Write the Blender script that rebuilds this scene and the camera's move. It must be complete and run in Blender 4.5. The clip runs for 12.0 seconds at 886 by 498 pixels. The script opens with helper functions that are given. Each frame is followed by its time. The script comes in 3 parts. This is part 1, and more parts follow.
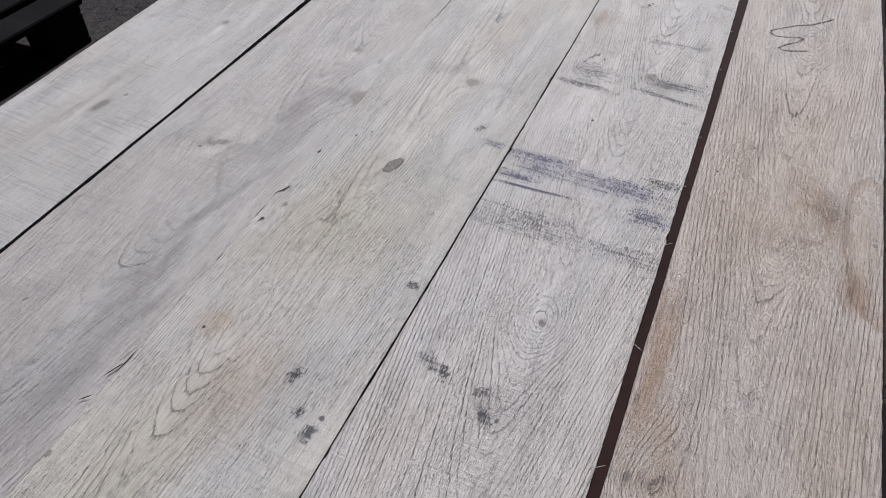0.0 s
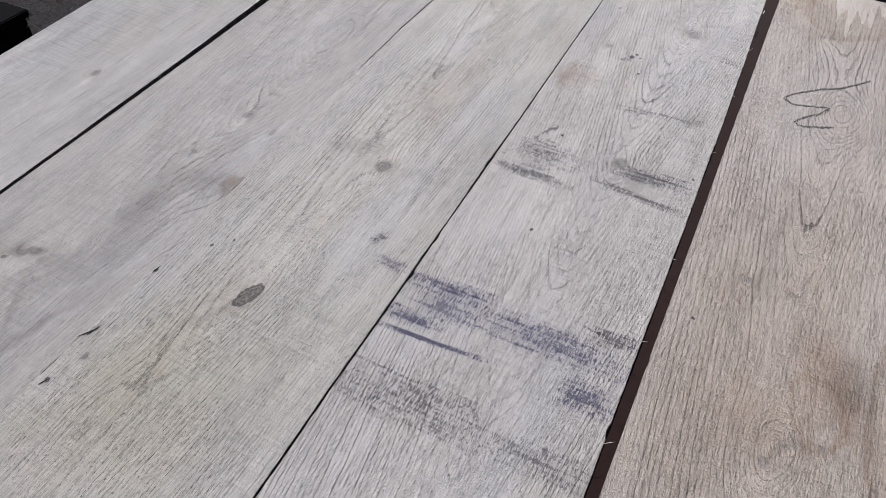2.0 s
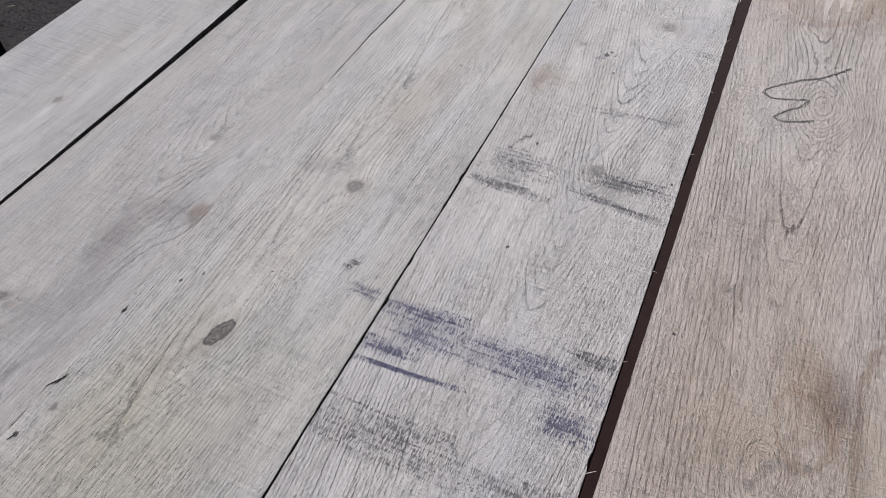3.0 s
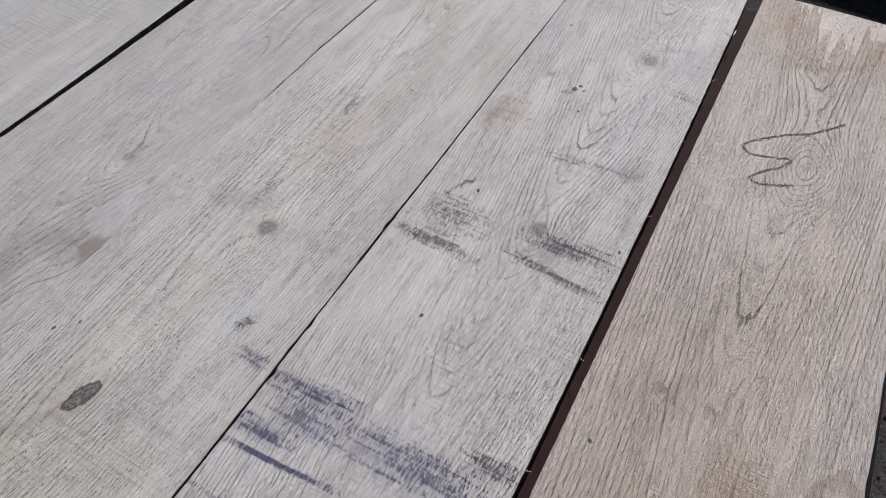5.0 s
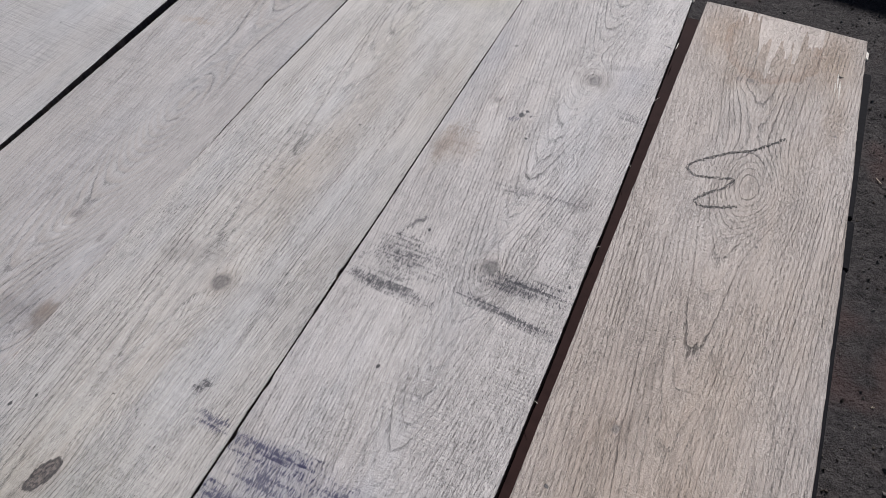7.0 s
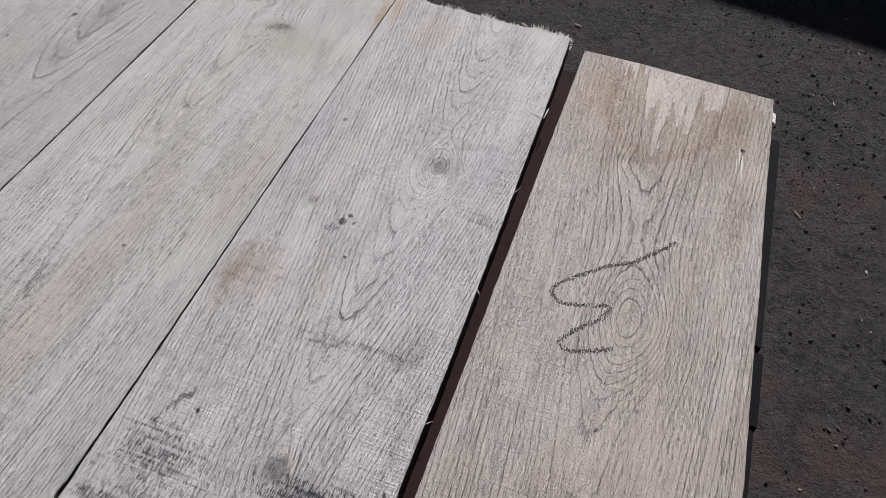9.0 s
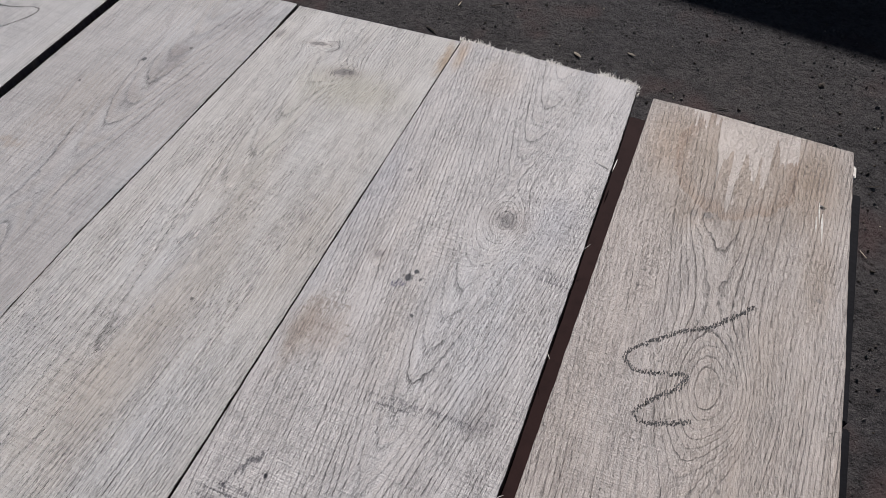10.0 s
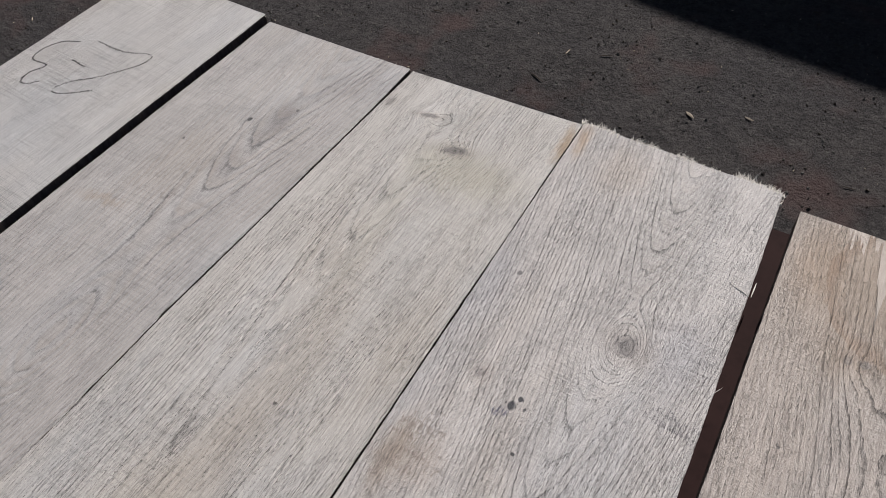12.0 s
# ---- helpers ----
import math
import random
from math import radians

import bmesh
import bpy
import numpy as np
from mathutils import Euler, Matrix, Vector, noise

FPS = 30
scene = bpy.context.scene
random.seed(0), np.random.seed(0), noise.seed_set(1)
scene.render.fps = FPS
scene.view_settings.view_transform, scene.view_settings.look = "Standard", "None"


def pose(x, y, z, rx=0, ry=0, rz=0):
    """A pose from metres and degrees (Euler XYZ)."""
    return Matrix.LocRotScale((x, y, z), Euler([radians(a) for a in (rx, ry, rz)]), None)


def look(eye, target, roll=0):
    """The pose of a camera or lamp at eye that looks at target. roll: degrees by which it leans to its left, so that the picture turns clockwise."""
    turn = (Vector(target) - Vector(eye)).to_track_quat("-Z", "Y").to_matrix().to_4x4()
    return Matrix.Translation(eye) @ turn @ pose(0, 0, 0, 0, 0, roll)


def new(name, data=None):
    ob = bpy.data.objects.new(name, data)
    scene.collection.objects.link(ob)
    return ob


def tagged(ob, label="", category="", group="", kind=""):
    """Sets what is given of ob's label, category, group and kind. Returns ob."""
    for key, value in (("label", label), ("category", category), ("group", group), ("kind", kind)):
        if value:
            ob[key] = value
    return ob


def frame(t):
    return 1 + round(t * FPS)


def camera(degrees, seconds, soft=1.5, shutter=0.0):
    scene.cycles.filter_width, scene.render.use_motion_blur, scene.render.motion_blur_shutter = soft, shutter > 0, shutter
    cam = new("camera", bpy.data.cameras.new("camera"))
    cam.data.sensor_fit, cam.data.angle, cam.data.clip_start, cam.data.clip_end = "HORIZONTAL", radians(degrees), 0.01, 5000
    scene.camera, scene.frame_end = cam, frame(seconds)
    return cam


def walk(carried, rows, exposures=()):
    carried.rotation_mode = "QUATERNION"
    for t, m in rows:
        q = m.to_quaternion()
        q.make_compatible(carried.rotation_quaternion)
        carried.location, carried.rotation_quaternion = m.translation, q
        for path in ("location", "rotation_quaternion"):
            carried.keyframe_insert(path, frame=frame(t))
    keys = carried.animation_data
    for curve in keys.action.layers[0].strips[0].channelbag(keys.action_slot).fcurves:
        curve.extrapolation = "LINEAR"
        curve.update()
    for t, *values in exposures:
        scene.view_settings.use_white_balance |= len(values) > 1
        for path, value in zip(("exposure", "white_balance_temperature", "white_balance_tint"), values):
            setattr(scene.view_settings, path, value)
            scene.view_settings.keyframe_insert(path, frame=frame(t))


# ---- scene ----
cam = camera(63.9, 12.0, soft=0.6)

PATH = [
    (0, (-0.016, -1.519, 0.561), (-0.571, -0.223, -0.857), 0.9),
    (0.5, (-0.011, -1.52, 0.564), (-0.593, -0.24, -0.859), -2.2),
    (1, (-0.014, -1.477, 0.555), (-0.582, -0.177, -0.855), -1.6),
    (1.5, (-0.024, -1.359, 0.542), (-0.584, -0.049, -0.862), 0.8),
    (2, (0.001, -1.199, 0.505), (-0.621, 0.046, -0.931), 0.1),
    (2.5, (0.009, -1.136, 0.509), (-0.62, 0.062, -0.964), -0.6),
    (3, (0.004, -1.152, 0.521), (-0.595, 0.06, -0.953), -2.6),
    (3.5, (-0.003, -1.106, 0.516), (-0.582, 0.115, -0.959), 0.9),
    (3.7, (0.003, -1.063, 0.509), (-0.593, 0.16, -0.958), 2.0),
    (5.3, (0.045, -1.006, 0.514), (-0.588, 0.116, -1.015), -0.7),
    (5.5, (0.04, -1.017, 0.515), (-0.593, 0.09, -1.026), 0.7),
    (6, (0.016, -1.027, 0.517), (-0.649, 0.045, -1.035), 1.3),
    (6.5, (0.042, -0.985, 0.537), (-0.572, 0.101, -1.027), -3.5),
    (6.7, (0.042, -0.971, 0.561), (-0.503, 0.152, -1.001), -0.9),
    (8.3, (0.045, -0.824, 0.534), (-0.504, 0.31, -1.019), -3.9),
    (8.5, (0.037, -0.778, 0.519), (-0.456, 0.369, -1.043), -1.0),
    (9, (0.067, -0.691, 0.497), (-0.321, 0.472, -1.083), 1.5),
    (9.5, (0.067, -0.688, 0.52), (-0.378, 0.474, -1.046), -3.2),
    (10, (0.028, -0.665, 0.512), (-0.469, 0.489, -1.044), -1.3),
    (10.5, (-0.003, -0.605, 0.5), (-0.553, 0.528, -1.053), -1.8),
    (11, (-0.013, -0.585, 0.5), (-0.621, 0.525, -1.048), -2.5),
    (11.5, (-0.035, -0.58, 0.51), (-0.67, 0.535, -1.024), -1.5),
    (12, (-0.046, -0.584, 0.516), (-0.744, 0.515, -1.002), -2.9),
]
walk(cam, [(t, look(eye, target, roll)) for t, eye, target, roll in PATH],
     exposures=[(0.0, 0.40, 6100, 12), (9.5, 0.40, 6150, 12), (12.0, 0.40, 6400, 11)])

# ---- light ----
SUN_AZ, SUN_EL = radians(2), radians(44)      # azimuth counted from +y towards -x
TO_SUN = Vector((-math.sin(SUN_AZ) * math.cos(SUN_EL), math.cos(SUN_AZ) * math.cos(SUN_EL), math.sin(SUN_EL)))
GROUND = -0.59

world = bpy.data.worlds.new("world")
scene.world = world
world.use_nodes = True
wn = world.node_tree
sky = wn.nodes.new("ShaderNodeTexSky")
sky.sky_type = "NISHITA"
sky.sun_disc = False
sky.sun_elevation, sky.sun_rotation = SUN_EL, -SUN_AZ
wn.links.new(sky.outputs[0], wn.nodes["Background"].inputs[0])
wn.nodes["Background"].inputs[1].default_value = 0.034

sun = new("sun", bpy.data.lights.new("sun", "SUN"))
sun.data.energy, sun.data.angle, sun.data.color = 4.4, radians(0.53), (1.0, 0.965, 0.93)
sun.matrix_world = look(TO_SUN * 10, (0, 0, 0))


# ---- materials ----
class Nodes:
    """Short names for the shader nodes that the materials are made of."""

    def __init__(self, name):
        self.mat = bpy.data.materials.new(name)
        self.mat.use_nodes = True
        self.nt = self.mat.node_tree
        self.bsdf = self.nt.nodes["Principled BSDF"]
        self.at = self.add("ShaderNodeTexCoord").outputs["Object"]

    def add(self, kind):
        return self.nt.nodes.new(kind)

    def put(self, socket, value):
        if isinstance(value, bpy.types.NodeSocket):
            self.nt.links.new(value, socket)
        else:
            socket.default_value = value

    def math(self, op, a, b=0.0, c=0.0):
        n = self.add("ShaderNodeMath")
        n.operation = op
        for socket, value in zip(n.inputs, (a, b, c)):
            self.put(socket, value)
        return n.outputs[0]

    def vec(self, op, a, b=(0, 0, 0)):
        n = self.add("ShaderNodeVectorMath")
        n.operation = op
        self.put(n.inputs[0], a)
        self.put(n.inputs[1], b)
        return n.outputs["Value"] if op in ("LENGTH", "DOT_PRODUCT") else n.outputs[0]

    def noise(self, scale, at=None, detail=2.0, rough=0.5, colour=False, w=0.0):
        """Noise at a scale of its own along each axis, in cells a metre."""
        p = self.vec("MULTIPLY", self.at if at is None else at, scale)
        if w:
            p = self.vec("ADD", p, (w, w * 1.7, w * 0.6))
        n = self.add("ShaderNodeTexNoise")
        n.inputs["Scale"].default_value = 1.0
        n.inputs["Detail"].default_value = detail
        n.inputs["Roughness"].default_value = rough
        self.put(n.inputs["Vector"], p)
        return n.outputs["Color" if colour else "Fac"]

    def ramp(self, value, lo, hi, a=0.0, b=1.0):
        n = self.add("ShaderNodeMapRange")
        n.interpolation_type = "SMOOTHSTEP"
        for i, v in enumerate((value, lo, hi, a, b)):
            self.put(n.inputs[i], v)
        return n.outputs[0]

    def mix(self, fac, a, b, blend="MIX"):
        n = self.add("ShaderNodeMix")
        n.data_type, n.blend_type = "RGBA", blend
        self.put(n.inputs[0], fac)
        for i, v in ((6, a), (7, b)):
            self.put(n.inputs[i], (*v, 1) if isinstance(v, tuple) else v)
        return n.outputs[2]

    def local(self, at, x, y, sx, sy, turn=0.0):
        """The place seen from (x, y), turned, in units of sx and sy."""
        p = self.vec("SUBTRACT", at, (x, y, 0))
        if turn:
            n = self.add("ShaderNodeVectorRotate")
            n.rotation_type = "Z_AXIS"
            n.inputs["Angle"].default_value = -turn
            self.put(n.inputs["Vector"], p)
            p = n.outputs[0]
        return self.vec("MULTIPLY", p, (1 / sx, 1 / sy, 0))

    def bell(self, at, x, y, sx, sy, turn=0.0):
        p = self.local(at, x, y, sx, sy, turn)
        return self.math("EXPONENT", self.math("MULTIPLY", self.vec("DOT_PRODUCT", p, p), -1.0))

    def bump(self, height, strength, distance, under=None):
        n = self.add("ShaderNodeBump")
        n.inputs["Strength"].default_value = strength
        n.inputs["Distance"].default_value = distance
        self.put(n.inputs["Height"], height)
        if under is not None:
            self.put(n.inputs["Normal"], under)
        return n.outputs[0]

    def finish(self, colour, rough, normal=None, spec=0.3):
        self.put(self.bsdf.inputs["Base Color"], colour if not isinstance(colour, tuple) else (*colour, 1))
        self.put(self.bsdf.inputs["Roughness"], rough)
        self.bsdf.inputs["Specular IOR Level"].default_value = spec
        if normal is not None:
            self.put(self.bsdf.inputs["Normal"], normal)
        return self.mat


INK, SOOT = (0.022, 0.020, 0.072), (0.020, 0.017, 0.024)


def oak(name, light, dark, grain, waves=(), knots=(), stains=(), smears=(), dots=(), saw=0.5, pore=0.8, seed=1.0, torn=None, tone=0.5, flecks=(), line=0.55, greyed=0.5, warm=0.45, belted=0.3, tides=()):
    """Rough-sawn oak. grain: growth lines a metre, middle line, softness and lines a metre along the board; waves:
    swells of the growth rings (x, y, sx, sy, lines); knots: (x, y, sx, sy, turn, depth); stains: (x, y, sx, sy, turn,
    strength, colour), a few broad ones being dimmer light painted in; smears: the same, gritty; dots: (x, y, size,
    strength); flecks: (x, y, sx, sy) where rays of the wood show, sheen painted in; tides: (x, y, sx, sy, turn,
    strength, colour) of dried water marks with a dark rim."""
    n = Nodes(name)
    at = n.at
    sep = n.add("ShaderNodeSeparateXYZ")
    n.put(sep.inputs[0], at)
    x, y = sep.outputs[0], sep.outputs[1]
    lines, middle, soft, climb = grain
    # uneven edges for all that is laid on the wood
    shake = n.vec("SUBTRACT", n.noise((70, 35, 1), detail=4, rough=0.65, colour=True, w=seed), (0.5, 0.5, 0.5))
    near = n.vec("ADD", at, n.vec("MULTIPLY", shake, (0.020, 0.040, 0)))
    # growth rings: a height field whose level lines are the grain
    dx = n.math("SUBTRACT", x, middle)
    ring = n.math("MULTIPLY", n.math("SQRT", n.math("MULTIPLY_ADD", dx, dx, soft * soft)), lines)
    ring = n.math("MULTIPLY_ADD", y, climb, ring)
    ring = n.math("MULTIPLY_ADD", n.noise((8, 1.2, 1), detail=1, w=seed), 7.0, ring)
    ring = n.math("MULTIPLY_ADD", n.noise((30, 5, 1), detail=2, w=seed + 3), 1.8, ring)
    ring = n.math("MULTIPLY_ADD", n.noise((230, 80, 1), detail=2, w=seed + 5), 0.42, ring)
    for (kx, ky, sx, sy, amount) in waves:
        ring = n.math("MULTIPLY_ADD", n.bell(at, kx, ky, sx, sy), 1.7 * amount, ring)
    for (kx, ky, sx, sy, turn, depth) in knots:
        ring = n.math("MULTIPLY_ADD", n.bell(at, kx + 0.3 * sx, ky - 0.9 * sy, sx * 1.5, sy * 2.8, turn), -3.0 * min(1.0, (sx / 0.010) ** 2), ring)
    saw_tooth = n.math("FRACT", ring)
    # each ring opens with a thin dark line of large pores and fades out
    thin = n.math("MULTIPLY", n.ramp(saw_tooth, 0.0, 0.05), n.ramp(saw_tooth, 0.26, 0.08))
    belt = n.math("MULTIPLY", n.ramp(saw_tooth, 0.0, 0.04), n.ramp(saw_tooth, 0.60, 0.04))
    # some rings are strong and dark, most are faint
    per = n.add("ShaderNodeTexWhiteNoise")
    per.noise_dimensions = "1D"
    n.put(per.inputs["W"], n.math("FLOOR", ring))
    force = n.ramp(per.outputs["Value"], 0.0, 1.0, 0.35, 1.0)
    force = n.math("MULTIPLY", force, n.ramp(n.noise((11, 4, 1), detail=2, w=seed + 51), 0.32, 0.62, 0.35, 1.0))
    # fibres and pores run along the board and lean a little with the rings
    lean = n.math("MULTIPLY_ADD", n.math("SUBTRACT", n.noise((9, 2.0, 1), detail=1, w=seed + 8), 0.5), 0.016, x)
    for (kx, ky, sx, sy, turn, depth) in knots:
        side = n.math("MULTIPLY", n.math("SUBTRACT", x, kx), n.bell(at, kx, ky, sx * 2.4, sy * 3.2, turn))
        lean = n.math("MULTIPLY_ADD", side, -0.55, lean)
    along_grain = n.add("ShaderNodeCombineXYZ")
    n.put(along_grain.inputs[0], lean)
    n.put(along_grain.inputs[1], y)
    q = along_grain.outputs[0]
    fibre = n.noise((1900, 60, 1), at=q, detail=2, rough=0.6, w=seed)
    dashes = n.ramp(n.noise((1750, 100, 1), at=q, detail=2, rough=0.55, w=seed + 9), 0.53, 0.585)
    short = n.ramp(n.noise((1800, 330, 1), at=q, detail=1, rough=0.5, w=seed + 29), 0.61, 0.66)
    where = n.ramp(n.noise((60, 12, 1), detail=3, w=seed + 23), 0.35, 0.60, 0.35, 1.0)
    pores = n.math("MULTIPLY", n.math("MULTIPLY", dashes, where), n.math("MULTIPLY_ADD", n.math("MULTIPLY", belt, force), 0.65, 0.35))
    pits = n.math("MULTIPLY", short, n.math("MULTIPLY_ADD", belt, 0.55, n.math("MULTIPLY", where, 0.45)))
    broken = n.ramp(n.noise((700, 190, 1), at=q, detail=3, rough=0.65, w=seed + 14), 0.36, 0.55, 0.25, 1.0)
    early = n.math("MULTIPLY", n.math("MULTIPLY", thin, force), broken)
    cloud = n.noise((7, 2.2, 1), detail=4, w=seed + 2)
    patch = n.noise((22, 9, 1), detail=5, rough=0.62, w=seed + 7)
    speck = n.noise((1000, 620, 1), detail=2, rough=0.7)
    # cross-cut marks of the saw, in uneven bands
    n2 = n.add("ShaderNodeVectorRotate")
    n2.rotation_type = "Z_AXIS"
    n2.inputs["Angle"].default_value = 0.07 * math.sin(seed * 7)
    n.put(n2.inputs["Vector"], at)
    cuts = n.noise((14, 560, 1), at=n2.outputs[0], detail=2, rough=0.7, w=seed)
    cut_here = n.ramp(n.noise((9, 6, 1), detail=3, w=seed + 11), 0.36, 0.62, 0.15, 1.0)
    hatch = n.math("MULTIPLY", n.ramp(cuts, 0.50, 0.66), n.math("MULTIPLY", cut_here, n.ramp(speck, 0.35, 0.6)))
    drag = n.noise((16, 230, 1), at=n2.outputs[0], detail=2, rough=0.65, w=seed + 71)
    hatch = n.math("MAXIMUM", hatch, n.math("MULTIPLY", n.ramp(drag, 0.54, 0.68, 0.0, 0.55), cut_here))
    thread = n.noise((420, 12, 1), at=q, detail=3, rough=0.65, w=seed + 81)

    mid = tuple(0.60 * a + 0.40 * b for a, b in zip(light, dark))
    col = n.mix(n.ramp(cloud, 0.3, 0.75, 0.0, tone), light, mid)
    col = n.mix(n.ramp(patch, 0.46, 0.8, 0.0, 0.5), col, tuple(0.88 * c for c in mid))
    # late wood of a ring is a shade warmer than its early wood
    col = n.mix(n.ramp(saw_tooth, 0.30, 0.95, 0.0, belted), col, (mid[0] * 1.03, mid[1] * 0.97, mid[2] * 0.90))
    grey = tuple(0.92 * sum(light) / 3 * k for k in (0.99, 1.0, 1.03))
    col = n.mix(n.ramp(n.noise((12, 3, 1), detail=4, w=seed + 21), 0.42, 0.72, 0.0, greyed), col, grey)
    honey = tuple(c * k for c, k in zip(mid, (1.02, 0.93, 0.80)))
    col = n.mix(n.ramp(n.noise((10, 2.6, 1), detail=4, rough=0.6, w=seed + 61), 0.50, 0.72, 0.0, warm), col, honey)
    col = n.mix(n.ramp(thread, 0.52, 0.68, 0.0, 0.6), col, tuple(0.72 * c for c in mid))
    col = n.mix(n.ramp(thread, 0.48, 0.32, 0.0, 0.40), col, tuple(min(1, 1.18 * c) for c in light))
    # pale fibres, brightened so that the colour carries the sun's glint on them
    col = n.mix(n.ramp(fibre, 0.46, 0.66, 0.0, 0.5), col, tuple(min(1, 1.25 * c) for c in light))
    col = n.mix(n.math("MULTIPLY", early, line), col, tuple(0.20 * c for c in dark))
    col = n.mix(n.math("MULTIPLY", pores, pore), col, tuple(0.20 * c for c in dark))
    col = n.mix(n.math("MULTIPLY", pits, 0.9 * pore), col, tuple(0.16 * c for c in dark))
    col = n.mix(n.math("MULTIPLY", hatch, 0.42 * saw), col, tuple(0.45 * c for c in dark))
    col = n.mix(n.ramp(speck, 0.62, 0.72, 0.0, 0.4), col, tuple(0.45 * c for c in dark))
    rough = n.ramp(fibre, 0.2, 0.8, 0.42, 0.58)

    # rays of the wood, their sheen put into the colour as a paler tone
    for (fx, fy, sx, sy) in flecks:
        here = n.ramp(n.vec("LENGTH", n.local(near, fx, fy, sx, sy)), 1.1, 0.4)
        ray = n.ramp(n.noise((260, 50, 1), detail=3, w=seed + 41), 0.62, 0.68)
        ray = n.math("MULTIPLY", ray, here)
        col = n.mix(n.math("MULTIPLY", ray, 0.55), col, tuple(min(1, 1.3 * c) for c in light))
        rough = n.math("MULTIPLY_ADD", ray, -0.14, rough)

    for (kx, ky, sx, sy, turn, strength, tint) in stains:
        reach = n.vec("LENGTH", n.local(near, kx, ky, sx, sy, turn))
        col = n.mix(n.ramp(reach, 1.25, 0.15, 0.0, strength), col, tint, "MULTIPLY")
    for (kx, ky, sx, sy, turn, strength, tint) in tides:
        reach = n.vec("LENGTH", n.local(near, kx, ky, sx, sy, turn))
        rim = n.math("MULTIPLY", n.ramp(reach, 0.70, 0.98), n.ramp(reach, 1.05, 0.99))
        col = n.mix(n.math("MULTIPLY", rim, strength), col, tint, "MULTIPLY")
    if torn:
        tx, ty, sx, sy = torn
        streak = n.noise((75, 5, 1), detail=3, rough=0.55, w=seed + 31)
        p = n.local(at, tx, ty, sx, sy)
        ps = n.add("ShaderNodeSeparateXYZ")
        n.put(ps.inputs[0], p)
        v = n.math("MULTIPLY_ADD", n.math("SUBTRACT", streak, 0.5), 13.0, ps.outputs[1])
        v = n.math("SUBTRACT", v, n.math("MULTIPLY", ps.outputs[0], ps.outputs[0]))
        t_mask = n.ramp(v, 0.0, 0.12)
        col = n.mix(n.math("MULTIPLY", t_mask, 0.75), col, tuple(min(1, 1.22 * c) for c in light))

    # smears lie on the ridges of the grain, in thin bands across
    ridge = n.noise((1150, 200, 1), at=q, detail=3, rough=0.72, w=seed + 6)
    band = n.noise((12, 330, 1), at=n2.outputs[0], detail=2, rough=0.6, w=seed + 4)
    blot = n.noise((60, 60, 1), detail=3, rough=0.6, w=seed + 16)
    grit = n.math("MULTIPLY_ADD", n.math("SUBTRACT", ridge, 0.5), 6.0, n.math("MULTIPLY", n.math("SUBTRACT", band, 0.5), 2.4))
    grit = n.math("MULTIPLY_ADD", n.math("SUBTRACT", blot, 0.5), 1.6, grit)
    for (kx, ky, sx, sy, turn, strength, tint) in smears:
        straight = n.vec("ADD", at, n.vec("MULTIPLY", shake, (0.016, 0.004, 0)))
        p = n.local(straight, kx, ky, sx * 1.1, sy * 1.8, turn)
        reach = n.math("SQRT", n.vec("LENGTH", n.vec("MULTIPLY", p, p)))
        m = n.ramp(reach, 1.15, 0.0)
        m = n.math("MULTIPLY", n.ramp(n.math("MULTIPLY_ADD", m, 0.36 + 0.66 * strength, grit), 0.47, 0.80), n.ramp(reach, 1.15, 0.8, 0.0, min(0.95, 0.55 + 0.4 * strength)))
        col = n.mix(n.ramp(reach, 1.05, 0.3, 0.0, 0.22 * min(1.0, strength)), col, tint)
        col = n.mix(m, col, tint)
    fine = n.vec("ADD", at, n.vec("MULTIPLY", shake, (0.007, 0.012, 0)))
    for (kx, ky, sx, sy, turn, depth) in knots:
        opened = depth > 0.9
        reach = n.vec("LENGTH", n.local(n.vec("ADD", at, n.vec("MULTIPLY", shake, (1.3 * sx, 1.3 * sy, 0))), kx, ky, sx, sy, turn))
        rings = n.math("MULTIPLY_ADD", n.math("SINE", n.math("MULTIPLY", reach, 15.0)), 0.08, 0.92 if opened else 0.84)
        inside = n.ramp(reach, 1.05, 0.85) if opened else n.ramp(reach, 1.18, 0.45)
        col = n.mix(n.ramp(reach, 2.6, 0.7, 0.0, 0.55 * depth), col, (0.64, 0.58, 0.53), "MULTIPLY")
        grain_in = n.ramp(n.noise((420, 300, 1), detail=4, rough=0.7, w=seed + kx), 0.40, 0.62)
        heart = n.mix(grain_in, (0.022, 0.016, 0.014), (0.15, 0.115, 0.095)) if opened else n.mix(grain_in, (0.045, 0.038, 0.036), (0.13, 0.115, 0.105))
        col = n.mix(n.math("MULTIPLY", n.math("MULTIPLY", inside, rings), depth), col, heart)
        if opened:
            rim = n.math("MULTIPLY", n.ramp(reach, 0.70, 0.95), n.ramp(reach, 1.12, 1.0))
            col = n.mix(n.math("MULTIPLY", rim, 0.8), col, (0.016, 0.012, 0.011))
    for (kx, ky, size, strength) in dots:
        reach = n.vec("LENGTH", n.local(fine, kx, ky, size, size * 1.2))
        col = n.mix(n.ramp(reach, 1.0, 0.5, 0.0, strength), col, (0.025, 0.023, 0.026))

    height = n.math("MULTIPLY_ADD", pores, -0.9, n.math("MULTIPLY", fibre, 0.7))
    height = n.math("MULTIPLY_ADD", pits, -0.9, n.math("MULTIPLY_ADD", early, -0.7, height))
    height = n.math("MULTIPLY_ADD", n.math("MULTIPLY", cuts, cut_here), 0.9 * saw, height)
    height = n.math("MULTIPLY_ADD", speck, 0.8, height)
